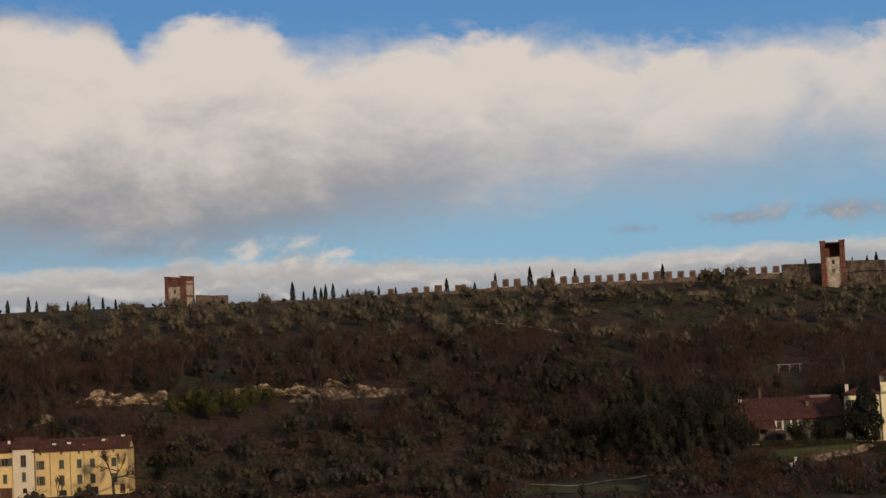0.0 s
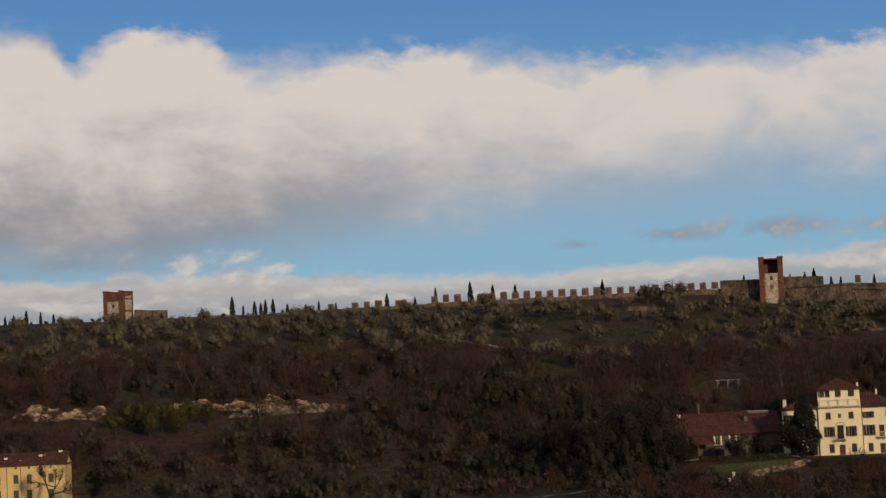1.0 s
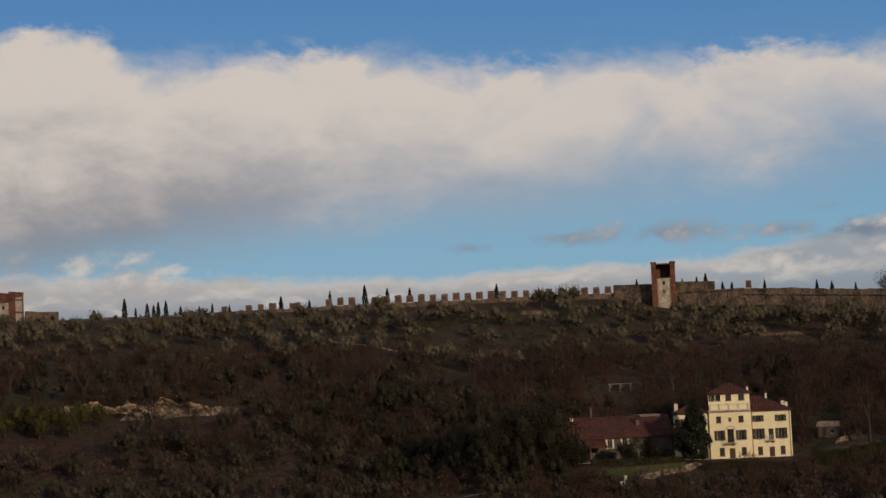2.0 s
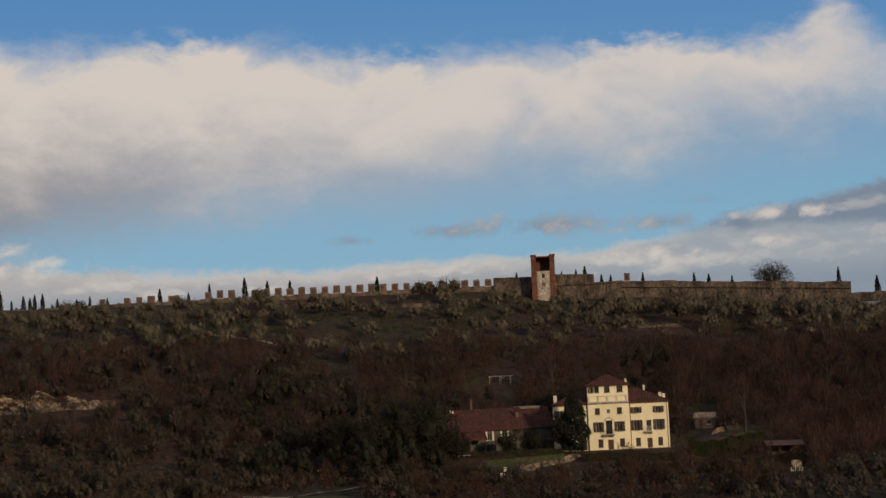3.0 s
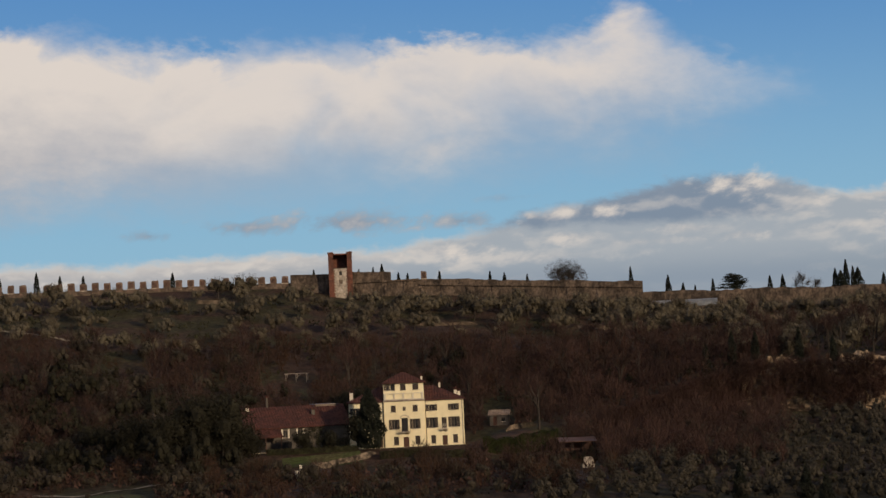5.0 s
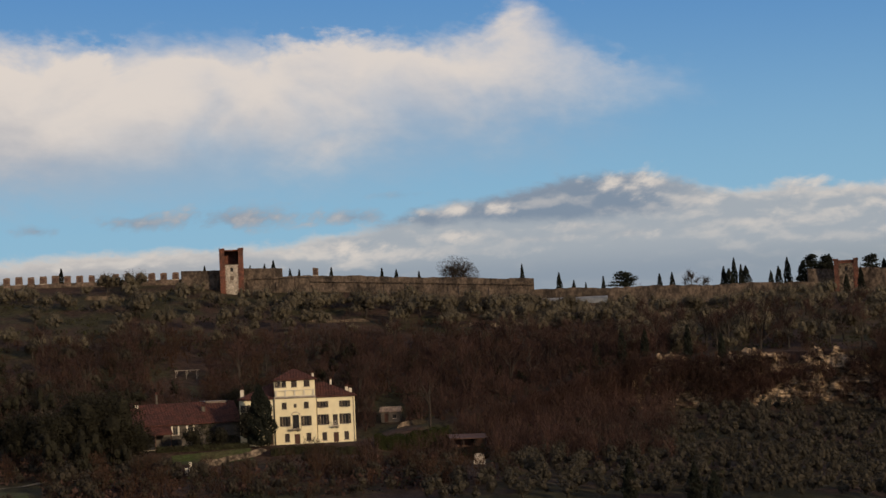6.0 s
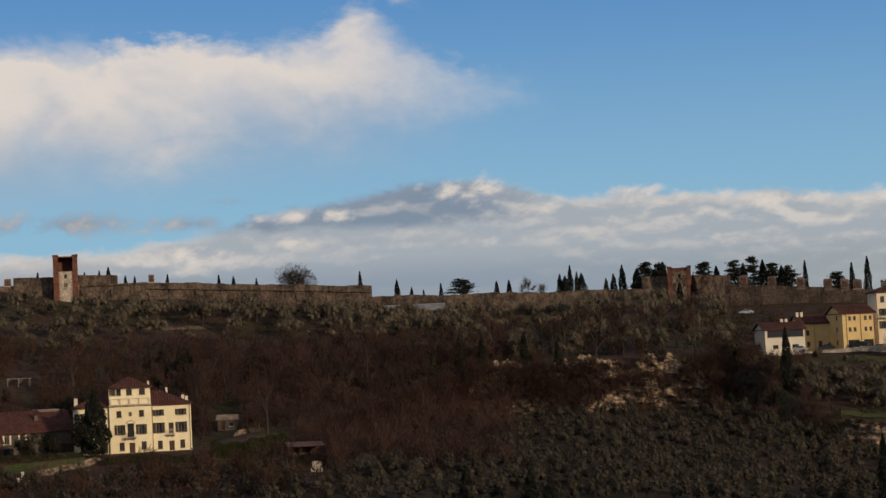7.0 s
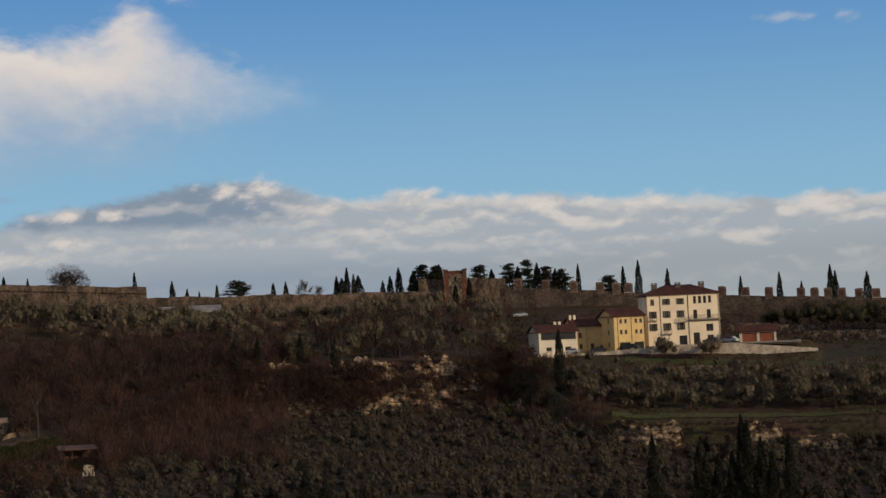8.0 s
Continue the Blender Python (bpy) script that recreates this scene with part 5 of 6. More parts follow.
def cypress_tree(seed, m, height=9.0, width=1.1, name="cypress", label="slender dark green cypress"):
    rng = np.random.default_rng(seed)
    root = thing(name, label, "cypress", m)
    part("trunk", Geo().tube((0, 0, -0.6), (0, 0, height * 0.85), 0.16, 0.03, 6), BARK, root)
    n = int(230 * height * max(0.6, width))
    t = rng.uniform(0.03, 1.0, n)
    prof = np.interp(t, [0, 0.08, 0.3, 0.6, 0.85, 1.0], [0.35, 0.8, 1.0, 0.8, 0.42, 0.03]) * width
    a = rng.uniform(0, 2 * np.pi, n)
    rad = prof * rng.uniform(0.35, 1.0, n) ** 0.5 * (1 + 0.22 * np.sin(a * 3 + t * 17 + seed))
    pts = np.stack([rad * np.cos(a), rad * np.sin(a), t * height], -1)
    q = leaves(pts, 0.19 if width < 2 else 0.26, rng, slim=0.55)
    q[:, 0, 2] += 0.2
    part("crown", shards(q), CYPRESS, root)
    return root


def cedar_tree(seed, m, height=10.0, wide=4.5, label="dark spreading cedar with layered boughs"):
    rng = np.random.default_rng(seed)
    root = thing("cedar", label, "cedar", m)
    part("trunk", Geo().tube((0, 0, -0.6), (0.2, 0, height * 0.95), 0.32, 0.05, 7), BARK, root)
    pts = []
    g = Geo()
    for k in range(72):
        f = 0.08 + 0.92 * (k // 9 + rng.uniform(-0.5, 0.5)) / 8
        reach = wide * (0.85 - 0.78 * f) * rng.uniform(0.5, 1.1) + 0.25
        for j in range(1):
            a = rng.uniform(0, 2 * np.pi)
            e = np.array([np.cos(a) * reach, np.sin(a) * reach, height * f + rng.uniform(-0.1, 0.5)])
            g.tube((0.1, 0, height * f - 0.4), tuple(e), 0.07, 0.02, 4)
            n = int(rng.integers(60, 120))
            u = rng.uniform(0.15, 1.05, n)
            p = np.array([0.1, 0, height * f - 0.2]) * (1 - u)[:, None] + e * u[:, None]
            pts.append(p + rng.normal(size=(n, 3)) * np.array([0.55, 0.55, 0.16]))
    part("boughs", g, BARK, root)
    part("crown", shards(leaves(np.concatenate(pts), 0.24, rng, flat=0.5, slim=0.55)), CYPRESS, root)
    return root


def bare_tree(seed, m, height=7.0, wide=0.9, label="leafless brown tree with fine twigs", twigs=420, name="bare_tree", start=0.22, stout=1.0, material=None):
    """A leafless tree: limbs that fork three times and a haze of twigs at their ends."""
    rng = np.random.default_rng(seed)
    root = thing(name, label, "tree", m)
    g = Geo()
    ends = []

    def grow(p, way, length, r, level):
        e = p + way * length
        g.tube(p, e, r, r * 0.65, 4 if level else 6)
        if level == 3:
            ends.append((p, e))
            return
        for k in range(3 if level < 2 else 2):
            v = (way + Vector(rng.normal(size=3)) * 0.42 * wide + Vector((0, 0, 0.16))).normalized()
            grow(e if k else p.lerp(e, 0.75), v, length * rng.uniform(0.62, 0.85), r * 0.58, level + 1)

    grow(Vector((0, 0, -0.4)), Vector((rng.uniform(-0.08, 0.08), rng.uniform(-0.08, 0.08), 1)).normalized(), height * (start + 0.1), 0.022 * height * stout, 0)
    part("trunk", g, BARK, root)
    k = rng.integers(0, len(ends), twigs)
    a = np.array([ends[i][0] for i in k])
    b = np.array([ends[i][1] for i in k])
    p = a + (b - a) * rng.uniform(0.0, 1.0, (twigs, 1))
    v = rng.normal(size=(twigs, 3)) + (b - a) / np.linalg.norm(b - a, axis=1)[:, None] * 0.9 + np.array([0, 0, 0.35])
    v /= np.linalg.norm(v, axis=1)[:, None]
    tagged(part("twig_haze", shards(slivers(p, p + v * (height * 0.13 * rng.uniform(0.5, 1.4, twigs))[:, None], 0.022, rng)), material or TWIGS, root), kind="stuff")
    return root


def scattered(seed, n, a0, a1, r0, r1, gap, keep=None):
    """Bearings and ranges spread by chance, no two closer than gap metres."""
    rng = random.Random(seed)
    cells, out = {}, []
    tries = 0
    while len(out) < n and tries < n * 40:
        tries += 1
        a = rng.uniform(a0, a1)
        r = math.sqrt(rng.uniform(r0 * r0, r1 * r1))
        if occupied(a, r) or (keep and not keep(a, r)):
            continue
        x, y = r * math.sin(radians(a)), r * math.cos(radians(a))
        i, j = int(x // gap), int(y // gap)
        if any((x - u) ** 2 + (y - v) ** 2 < gap * gap for di in (-1, 0, 1) for dj in (-1, 0, 1) for u, v in cells.get((i + di, j + dj), ())):
            continue
        cells.setdefault((i, j), []).append((x, y))
        out.append((a, r))
    return out


def occupied(a, r):
    """Where buildings, lawns, paths and walls leave no room for plants."""
    for a0, a1, r0, r1 in ((8.5, 15.8, 366, 402), (-16, -9.3, 352, 386), (32.2, 41.2, 453, 494), (35.2, 44, 399, 402), (9.6, 16.0, 355, 380), (1.8, 6.0, 322, 352), (-11.6, -8.3, 411, 424), (-5.3, -0.8, 408, 424), (-7.2, -5.2, 413, 424), (-3.6, -1.4, 480, 490), (15.8, 18.5, 352, 400), (18.4, 19.7, 325, 378), (9.5, 11.0, 436, 457), (33.1, 33.95, 396, 418), (15.9, 17.0, 400, 428), (-8.8, -5.0, 390, 413), (13.5, 16.2, 503, 510), (23.3, 29.5, 517, 527), (7.0, 8.7, 522, 536)):
        if a0 < a < a1 and r0 < r < r1:
            return True
    return r > curve(a, (-2, 536), (1, 541), (9, 541), (12, 535), (20, 533), (23, 529), (31, 531)) or abs(r - bench_range(a) - 1.5) < 3.2 and (24 < a < 31.3 or 35.0 < a < 42)


def plant(protos, places, seed, lo=0.75, hi=1.25, group="", sink=0.1):
    """Copies of the sample trees at the places, each turned and sized by chance."""
    rng = random.Random(seed)
    for a, r in places:
        p = spot(a, r)
        s = rng.uniform(lo, hi)
        m = Matrix.Translation(p - Vector((0, 0, sink))) @ pose(0, 0, 0, 0, 0, rng.uniform(0, 360))
        ob = copy_thing(rng.choice(protos), m)
        ob.matrix_basis = m @ Matrix.Diagonal((s * rng.uniform(0.9, 1.15), s * rng.uniform(0.9, 1.15), s, 1))
        if group:
            ob["group"] = group


def place_protos(protos, a, r):
    """Stands the samples themselves in the grove, too."""
    for k, ob in enumerate(protos):
        ob.matrix_world = Matrix.Translation(spot(a + 0.9 * k, r + 4 * (k % 2)))


def mass(name, label, category, protos, places, seed, material, lo=0.7, hi=1.3, flatten=1.0):
    """One mesh of many plants of one kind, for growth that nobody could count. protos: arrays of leaves."""
    rng = np.random.default_rng(seed)
    out = []
    az = np.array([p[0] for p in places])
    r = np.array([p[1] for p in places])
    z = np.array([p[2] for p in places]) if len(places[0]) == 3 else ground(az, r)
    for i in range(len(places)):
        q = protos[rng.integers(len(protos))]
        t = rng.uniform(0, 2 * np.pi)
        s = rng.uniform(lo, hi)
        c, sn = np.cos(t) * s, np.sin(t) * s
        v = q @ np.array([[c, sn, 0], [-sn, c, 0], [0, 0, s * flatten * rng.uniform(0.85, 1.15)]])
        out.append(v + np.array([r[i] * np.sin(np.radians(az[i])), r[i] * np.cos(np.radians(az[i])), z[i] - 0.15]))
    return tagged(part(name, shards(np.concatenate(out)), material), label, category, kind="stuff")


olives = [olive_tree(s, Matrix()) for s in (11, 12, 13, 14, 15, 16)]
upper = scattered(1, 110, -14.5, 32, 466, 541, 6.2, lambda a, r: r > curve(a, (-14, 462), (8, 470), (13, 484), (22, 478), (24, 445), (32, 445)))
upper += scattered(2, 24, 23.5, 32, 436, 470, 7.5)
more_upper = scattered(42, 64, -7.0, 31, 520, 537, 5.5) + scattered(62, 34, 12.5, 24, 524, 534, 5.0) + scattered(66, 44, 19, 30, 514, 531, 4.4)
more_upper += scattered(31, 165, -14.5, 32, 462, 541, 5.5, lambda a, r: r > curve(a, (-14, 462), (8, 470), (13, 484), (22, 478), (24, 445), (32, 445)) and value_noise(a * 1.2, r / 14.0, 51) > -0.3)
plant(olives, upper, 5, 0.9, 1.45, "olive trees on the upper slope")
lower = scattered(3, 60, -9.0, 2.5, 322, 416, 6.0)
# the same olives, with the slope's shade painted into the leaf colour
shaded = [olive_tree(s, Matrix(), 5.0, OLIVE_SHADED, label="grey-green olive tree on the lower slope, shade painted into its leaves") for s in (21, 22, 23)]
plant(shaded, lower, 6, 0.8, 1.25, "olive trees on the lower slope")
plant(shaded, scattered(56, 46, -6.0, 9.3, 384, 470, 8.0), 57, 1.0, 1.55, "olive trees on the lower slope")
for k, ob in enumerate(shaded):
    ob.matrix_world = Matrix.Translation(spot(-7.5 + 2.4 * k, 338 + 3 * k))
    ob["group"] = "olive trees on the lower slope"
terrace = scattered(4, 52, 33.6, 45, 405, 433, 4.4)
more_terrace = scattered(43, 100, 33.8, 45, 405, 430, 3.4)
plant(olives, terrace, 7, 0.85, 1.25, "olive trees on the terrace")
place_protos(olives, -6.0, 500)
for ob in olives:
    ob["group"] = "olive trees on the upper slope"
# two tall olives before the car park
for k, (a, r) in enumerate(((36.75, 461.5), (38.05, 461.0))):
    olive_tree(30 + k, Matrix.Translation(spot(a, r)), 6.6, n=2600, label="tall grey olive tree before the car park wall", spread=0.8, size=0.11)

rngs = np.random.default_rng(77)
grove = [crown(rngs, 420, 8, 1.75, 2.0, 0.72, 1.9, 0.115, 0.4) for _ in range(6)]
big = [crown(rngs, 740, 11, 2.9, 2.1, 1.15, 2.6, 0.125, 0.42) for _ in range(6)]
mass("olive_slope", "closely planted grey-green olive trees on the upper slope", "olive grove", big, more_upper, 32, OLIVE, 0.8, 1.3)
mass("olive_terrace", "closely planted grey-green olive trees on the terrace", "olive grove", big, more_terrace, 44, OLIVE, 0.6, 0.9)
edges = [(a, 388.5 + rnd.uniform(-1.5, 1.0)) for a in np.arange(34.2, 44.5, 0.16) if not (34.9 < a < 37.2 or 39.0 < a < 40.1 or 40.5 < a < 42.0)]
mass("bank_shrubs", "dark shrubs along the stone bank", "shrubs", grove, edges, 45, EVERGREEN, 0.8, 1.5)
brow = [(a, float(bench_range(a)) - 0.2 + rnd.uniform(-0.8, 1.2), float(bench_top(a)) - 0.7) for a in np.arange(34.7, 42.5, 0.11)]
mass("bank_shrubs", "brown scrub hanging over the stone bank", "scrub", [q * 0.5 for q in grove], brow, 47, OLIVE_DEEP, 0.4, 0.9)
corner = scattered(33, 60, 31.5, 33.2, 400, 446, 4.4)
thorn = scattered(48, 150, 31.3, 34.0, 398, 450, 2.8)
thorn += [(a, float(bench_range(a)) + rnd.uniform(-2, 6)) for a in np.arange(31.2, 35.0, 0.06) if not 33.15 < a < 33.85]
mass("dark_shrubs", "dark leafy shrubs beside the cliff", "shrubs", grove, corner, 34, IVY, 0.9, 1.6)
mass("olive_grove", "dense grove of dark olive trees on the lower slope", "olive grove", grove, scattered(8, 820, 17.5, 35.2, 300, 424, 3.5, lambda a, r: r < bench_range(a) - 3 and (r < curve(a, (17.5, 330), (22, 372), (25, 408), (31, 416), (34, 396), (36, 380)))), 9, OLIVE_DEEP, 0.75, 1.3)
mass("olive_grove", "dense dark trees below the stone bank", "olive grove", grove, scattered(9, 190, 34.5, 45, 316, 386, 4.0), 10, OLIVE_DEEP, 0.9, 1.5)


def thicket_proto(rng, height, wide, twigs, dry):
    """A leafless bush: stems from the foot, and a rounded haze of short twigs and some withered leaves."""
    pts, out, _ = lobed(rng, twigs, 5, wide, height * 0.42, wide * 0.5, height * 0.56)
    way = out * 0.6 + rng.normal(size=out.shape) * 0.4 + np.array([0, 0, 0.9])
    way /= np.linalg.norm(way, axis=1)[:, None]
    fine = slivers(pts, pts + way * (height * 0.2 * rng.uniform(0.5, 1.4, twigs))[:, None], 0.034, rng)
    foot = rng.normal(size=(9, 3)) * np.array([0.3, 0.3, 0.0])
    stems = slivers(foot, pts[:9] + np.array([0, 0, height * 0.15]), 0.06, rng)
    p2, o2, _ = lobed(rng, dry, 5, wide, height * 0.42, wide * 0.5, height * 0.55)
    return np.concatenate([stems, fine, leaves(p2, 0.13, rng, lie=o2)])


brush = [thicket_proto(rngs, h, w, 190, 40) for h, w in ((3.8, 1.9), (4.6, 2.3), (5.6, 2.5), (6.6, 2.8))]
low_brush = [thicket_proto(rngs, h, w, 110, 24) for h, w in ((1.6, 1.2), (2.1, 1.5), (2.7, 1.8))]
wild = lambda a, r: value_noise(a * 0.9, r / 16.0, 31) > -0.35
band = scattered(12, 360, -14.5, 9.0, 386, 470, 3.8, wild)
band += scattered(13, 640, 15.5, 25.0, 346, 482, 3.2)
band += scattered(14, 150, 8.0, 16, 404, 486, 3.8, wild)
mass("bare_thicket", "leafless russet-brown thicket on the hillside", "thicket", brush, band, 15, TWIGS)
rust = scattered(16, 520, -14.5, 33, 426, 486, 3.4, lambda a, r: value_noise(a * 1.3, r / 12.0, 7) > 0.05)
rust += scattered(17, 130, 1.0, 20, 318, 366, 3.2, lambda a, r: value_noise(a * 1.1, r / 12.0, 9) > -0.2)
mass("russet_scrub", "russet dry scrub and withered leaves", "scrub", low_brush + brush[:2], rust, 19, RUSSET)
shade = scattered(35, 130, -14.5, 24, 384, 470, 5.0, lambda a, r: value_noise(a * 0.8, r / 18.0, 61) > 0.0)
mass("evergreen_shrubs", "dark green shrubs among the bare thicket", "shrubs", grove, shade, 36, EVERGREEN, 0.8, 1.7)
grey = scattered(37, 190, -14.5, 9.5, 330, 470, 5.0, lambda a, r: value_noise(a * 0.8, r / 18.0, 62) > -0.35)
# wild olives here and below the villa carry the shade-darkened leaf colour too
mass("wild_olives", "grey-green wild olive bushes on the slope", "shrubs", big, grey, 38, OLIVE_SHADED, 0.6, 1.1)
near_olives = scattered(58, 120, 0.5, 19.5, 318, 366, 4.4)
mass("wild_olives", "grey-green wild olive bushes below the villa", "shrubs", grove + big[:2], near_olives, 59, OLIVE_SHADED, 0.6, 1.0)
murk = scattered(60, 48, 1.0, 9.0, 345, 430, 5.5)
mass("evergreen_shrubs", "dark evergreen trees beside the annex", "shrubs", big, murk, 61, EVERGREEN, 0.8, 1.6, 1.15)
verge = scattered(63, 90, 33.4, 45, 432, 453, 4.0)
mass("wild_olives", "grey-green olive bushes below the car park", "shrubs", big + grove, verge[::2], 64, OLIVE, 0.5, 0.95)
mass("russet_scrub", "russet scrub below the car park", "scrub", low_brush + brush[:1], verge[1::2], 65, RUSSET, 0.8, 1.3)
# growth over the cliff, thinner where the rock shows
rng_c = random.Random(39)


def rock_shows(a, f):
    """Where the cliff stands bare: an upper ledge, a middle face, a slanting rib and an outcrop; f: share of its height."""
    ledge = 28.0 < a < 30.3 and f > 0.84
    middle = 28.5 < a < 30.5 and 0.0 < f < 0.50 or 29.95 < a < 30.45 and f > 0.3
    rib = 27.2 < a < 28.8 and abs(f - (-0.12 + 0.37 * (a - 27.2))) < 0.17
    outcrop = 23.9 < a < 26.3 and -0.1 < f < 0.34 + 0.08 * math.sin(a * 5)
    return ledge or middle or rib or outcrop or 30.4 < a < 31.1 and 0.4 < f < 0.55


hang = []
while len(hang) < 900:
    a, f = rng_c.uniform(19.5, 31.8), rng_c.uniform(-0.1, 1.05)
    bare = any(rock_shows(a, f + k) for k in (0.0, 0.1)) and rng_c.random() < 0.9
    if not bare:
        hang.append((a, float(bench_range(a)) - 2.9 + 1.6 * f + (2.0 if a < 23.7 else 0.0), float(bench_foot(a) + (bench_top(a) - bench_foot(a)) * f) - 0.8))
mass("cliff_scrub", "brown bare scrub growing over the cliff", "scrub", low_brush, hang, 40, TWIGS, 0.7, 1.3)
brows = [(rng_c.uniform(-11.4, -2.4), 420.0 + rng_c.uniform(-1.5, 6.5)) for _ in range(70)]
mass("russet_scrub", "russet scrub about the old quarry face", "scrub", low_brush, brows, 46, RUSSET, 0.5, 1.0)
mass("bare_thicket", "brown thorn scrub beside the cliff", "thicket", low_brush + brush[:2], thorn, 49, TWIGS, 0.7, 1.2)
skyline = [(rng_c.uniform(-14.5, 1.0), rng_c.uniform(556, 566)) for _ in range(60)] + [(rng_c.uniform(21.3, 29), rng_c.uniform(558, 566)) for _ in range(24)]
mass("ridge_shrubs", "small dark shrubs along the ridge", "shrubs", [q * 0.62 for q in grove], skyline, 50, EVERGREEN, 0.5, 1.1)
garden = [(rng_c.uniform(15.9, 19.5), rng_c.uniform(350, 369)) for _ in range(110)]
mass("garden_shrubs", "low brown and green shrubs below the villa hedge", "shrubs", low_brush, garden, 52, RUSSET, 0.4, 0.75)
mass("garden_shrubs", "low dark green shrubs below the villa hedge", "shrubs", [q * 0.6 for q in grove], [(a + 0.07, r) for a, r in garden[::3]], 53, EVERGREEN, 0.6, 1.0)
weeds = scattered(20, 1000, -14.5, 45, 318, 540, 2.6)
tufts = [leaves(rngs.normal(size=(44, 3)) * np.array([0.9, 0.9, 0.35]) + np.array([0, 0, 0.45]), 0.24, rngs) for _ in range(4)]
mass("undergrowth", "low dark green and brown undergrowth", "undergrowth", tufts, weeds, 21, IVY, 0.8, 1.8)
litter = scattered(54, 600, -14.5, 20, 320, 402, 2.4)
mass("undergrowth", "low withered brown undergrowth", "undergrowth", tufts, litter, 55, TWIGS, 0.8, 1.9)
steep = scattered(22, 120, 31.0, 45, 494, 540, 3.6)
mass("bare_thicket", "brown brush below the town wall", "thicket", low_brush + brush[:1], steep, 23, TWIGS)

# single leafless trees
bares = [bare_tree(s, Matrix(), 10.5) for s in (41, 42, 43, 44)]
spots = scattered(24, 46, -14, 8.5, 392, 468, 9) + scattered(25, 60, 15.8, 31, 424, 480, 7) + scattered(26, 16, 8.8, 16, 408, 470, 10)
plant(bares, spots, 27, 0.7, 1.25, "leafless trees on the hillside")
for k, ob in enumerate(bares):
    ob.matrix_world = Matrix.Translation(spot(18.0 + 1.1 * k, 440))
    ob["group"] = "leafless trees on the hillside"


def dome_tree(seed, m, height, wide, label):
    """A leafless tree with a wide round head of fine twigs."""
    rng = np.random.default_rng(seed)
    root = thing("bare_tree", label, "tree", m)
    part("trunk", limbs(rng, height, 0.3, 8, wide * 0.6, 0.3), BARK, root)
    pts, out, _ = lobed(rng, 6500, 26, wide, height * 0.38, wide * 0.28, height * 0.60)
    way = out + rng.normal(size=out.shape) * 0.5
    way /= np.linalg.norm(way, axis=1)[:, None]
    tagged(part("twig_haze", shards(slivers(pts - way * 0.3, pts + way * 0.6, 0.028, rng)), BARK, root), kind="stuff")


dome_tree(50, Matrix.Translation(spot(18.7, 562)), 11.0, 7.6, "large round leafless tree behind the town wall")
bare_tree(51, Matrix.Translation(spot(25.75, 566)), 13.0, 1.1, "leafless tree on the ridge", 1100, material=BARK)
bare_tree(52, Matrix.Translation(spot(17.65, 392)), 13.0, 1.0, "pale leafless tree beside the villa garden", 300, stout=1.3)
bare_tree(53, Matrix.Translation(spot(-10.25, 357)), 13.5, 1.1, "pale leafless tree before a yellow house", 900, stout=1.05, start=0.2)
bare_tree(54, Matrix.Translation(spot(-11.9, 356)), 6.0, 1.1, "small leafless tree before a yellow house", 260)

# dark evergreens
darks = [(5.3, 372, 10.5), (6.2, 367, 12.0), (7.1, 370, 16.5), (8.0, 369, 16.0), (8.75, 374, 9.0), (4.4, 378, 8.0), (9.9, 407, 7.0), (12.2, 412, 10.0), (11.6, 416, 8.0), (3.0, 366, 7.0), (1.6, 520, 5.0), (-2.3, 536, 5.0), (10.4, 379.5, 5.0), (11.2, 379.5, 4.6), (36.4, 500, 6.0), (35.3, 500, 5.0)]
for k, (a, r, h) in enumerate(darks):
    olive_tree(60 + k, Matrix.Translation(spot(a, r)), h, EVERGREEN, int(420 * h), "broad dark evergreen tree", "evergreen_tree", "evergreen tree", 0.16 if h < 9 else 0.25, 0.5)
for k, (a, r, h) in enumerate(((40.6, 512, 8.0), (41.6, 508, 8.5), (42.5, 505, 8.0), (43.4, 504, 8.5), (40.0, 515, 6.0), (44.2, 503, 8.0), (41.1, 516, 9.0), (42.1, 514, 9.5), (43.0, 512, 9.0), (43.9, 510, 9.5), (45.0, 508, 9.0))):
    olive_tree(90 + k, Matrix.Translation(spot(a, r)), h, IVY, 2000, "broad dark evergreen oak below the town wall", "evergreen_oak", "oak", 0.16, 0.6)
for k, (a, r, h) in enumerate(((-8.3, 409, 6.0), (-7.7, 410, 8.0), (-6.9, 408, 8.0), (-6.1, 410, 7.0), (-5.5, 412, 5.5), (-7.3, 405, 6.0), (-6.4, 405, 5.5))):
    olive_tree(110 + k, Matrix.Translation(spot(a, r)), h, BAMBOO, 2200, "yellow-green leafy shrub by the rock face", "leafy_shrub", "shrub", 0.16, 0.55)
ivied = [(22.8, 428, 7.0), (23.6, 428, 7.5), (24.3, 429, 6.5), (25.6, 428.5, 7.5), (26.6, 428, 7.0)]
for k, (a, r, h) in enumerate(ivied):
    cypress_tree(130 + k, Matrix.Translation(spot(a, r)), h, 1.0, "ivied_trunk", "tree trunk overgrown with green ivy").children[1].data.materials[0] = IVY

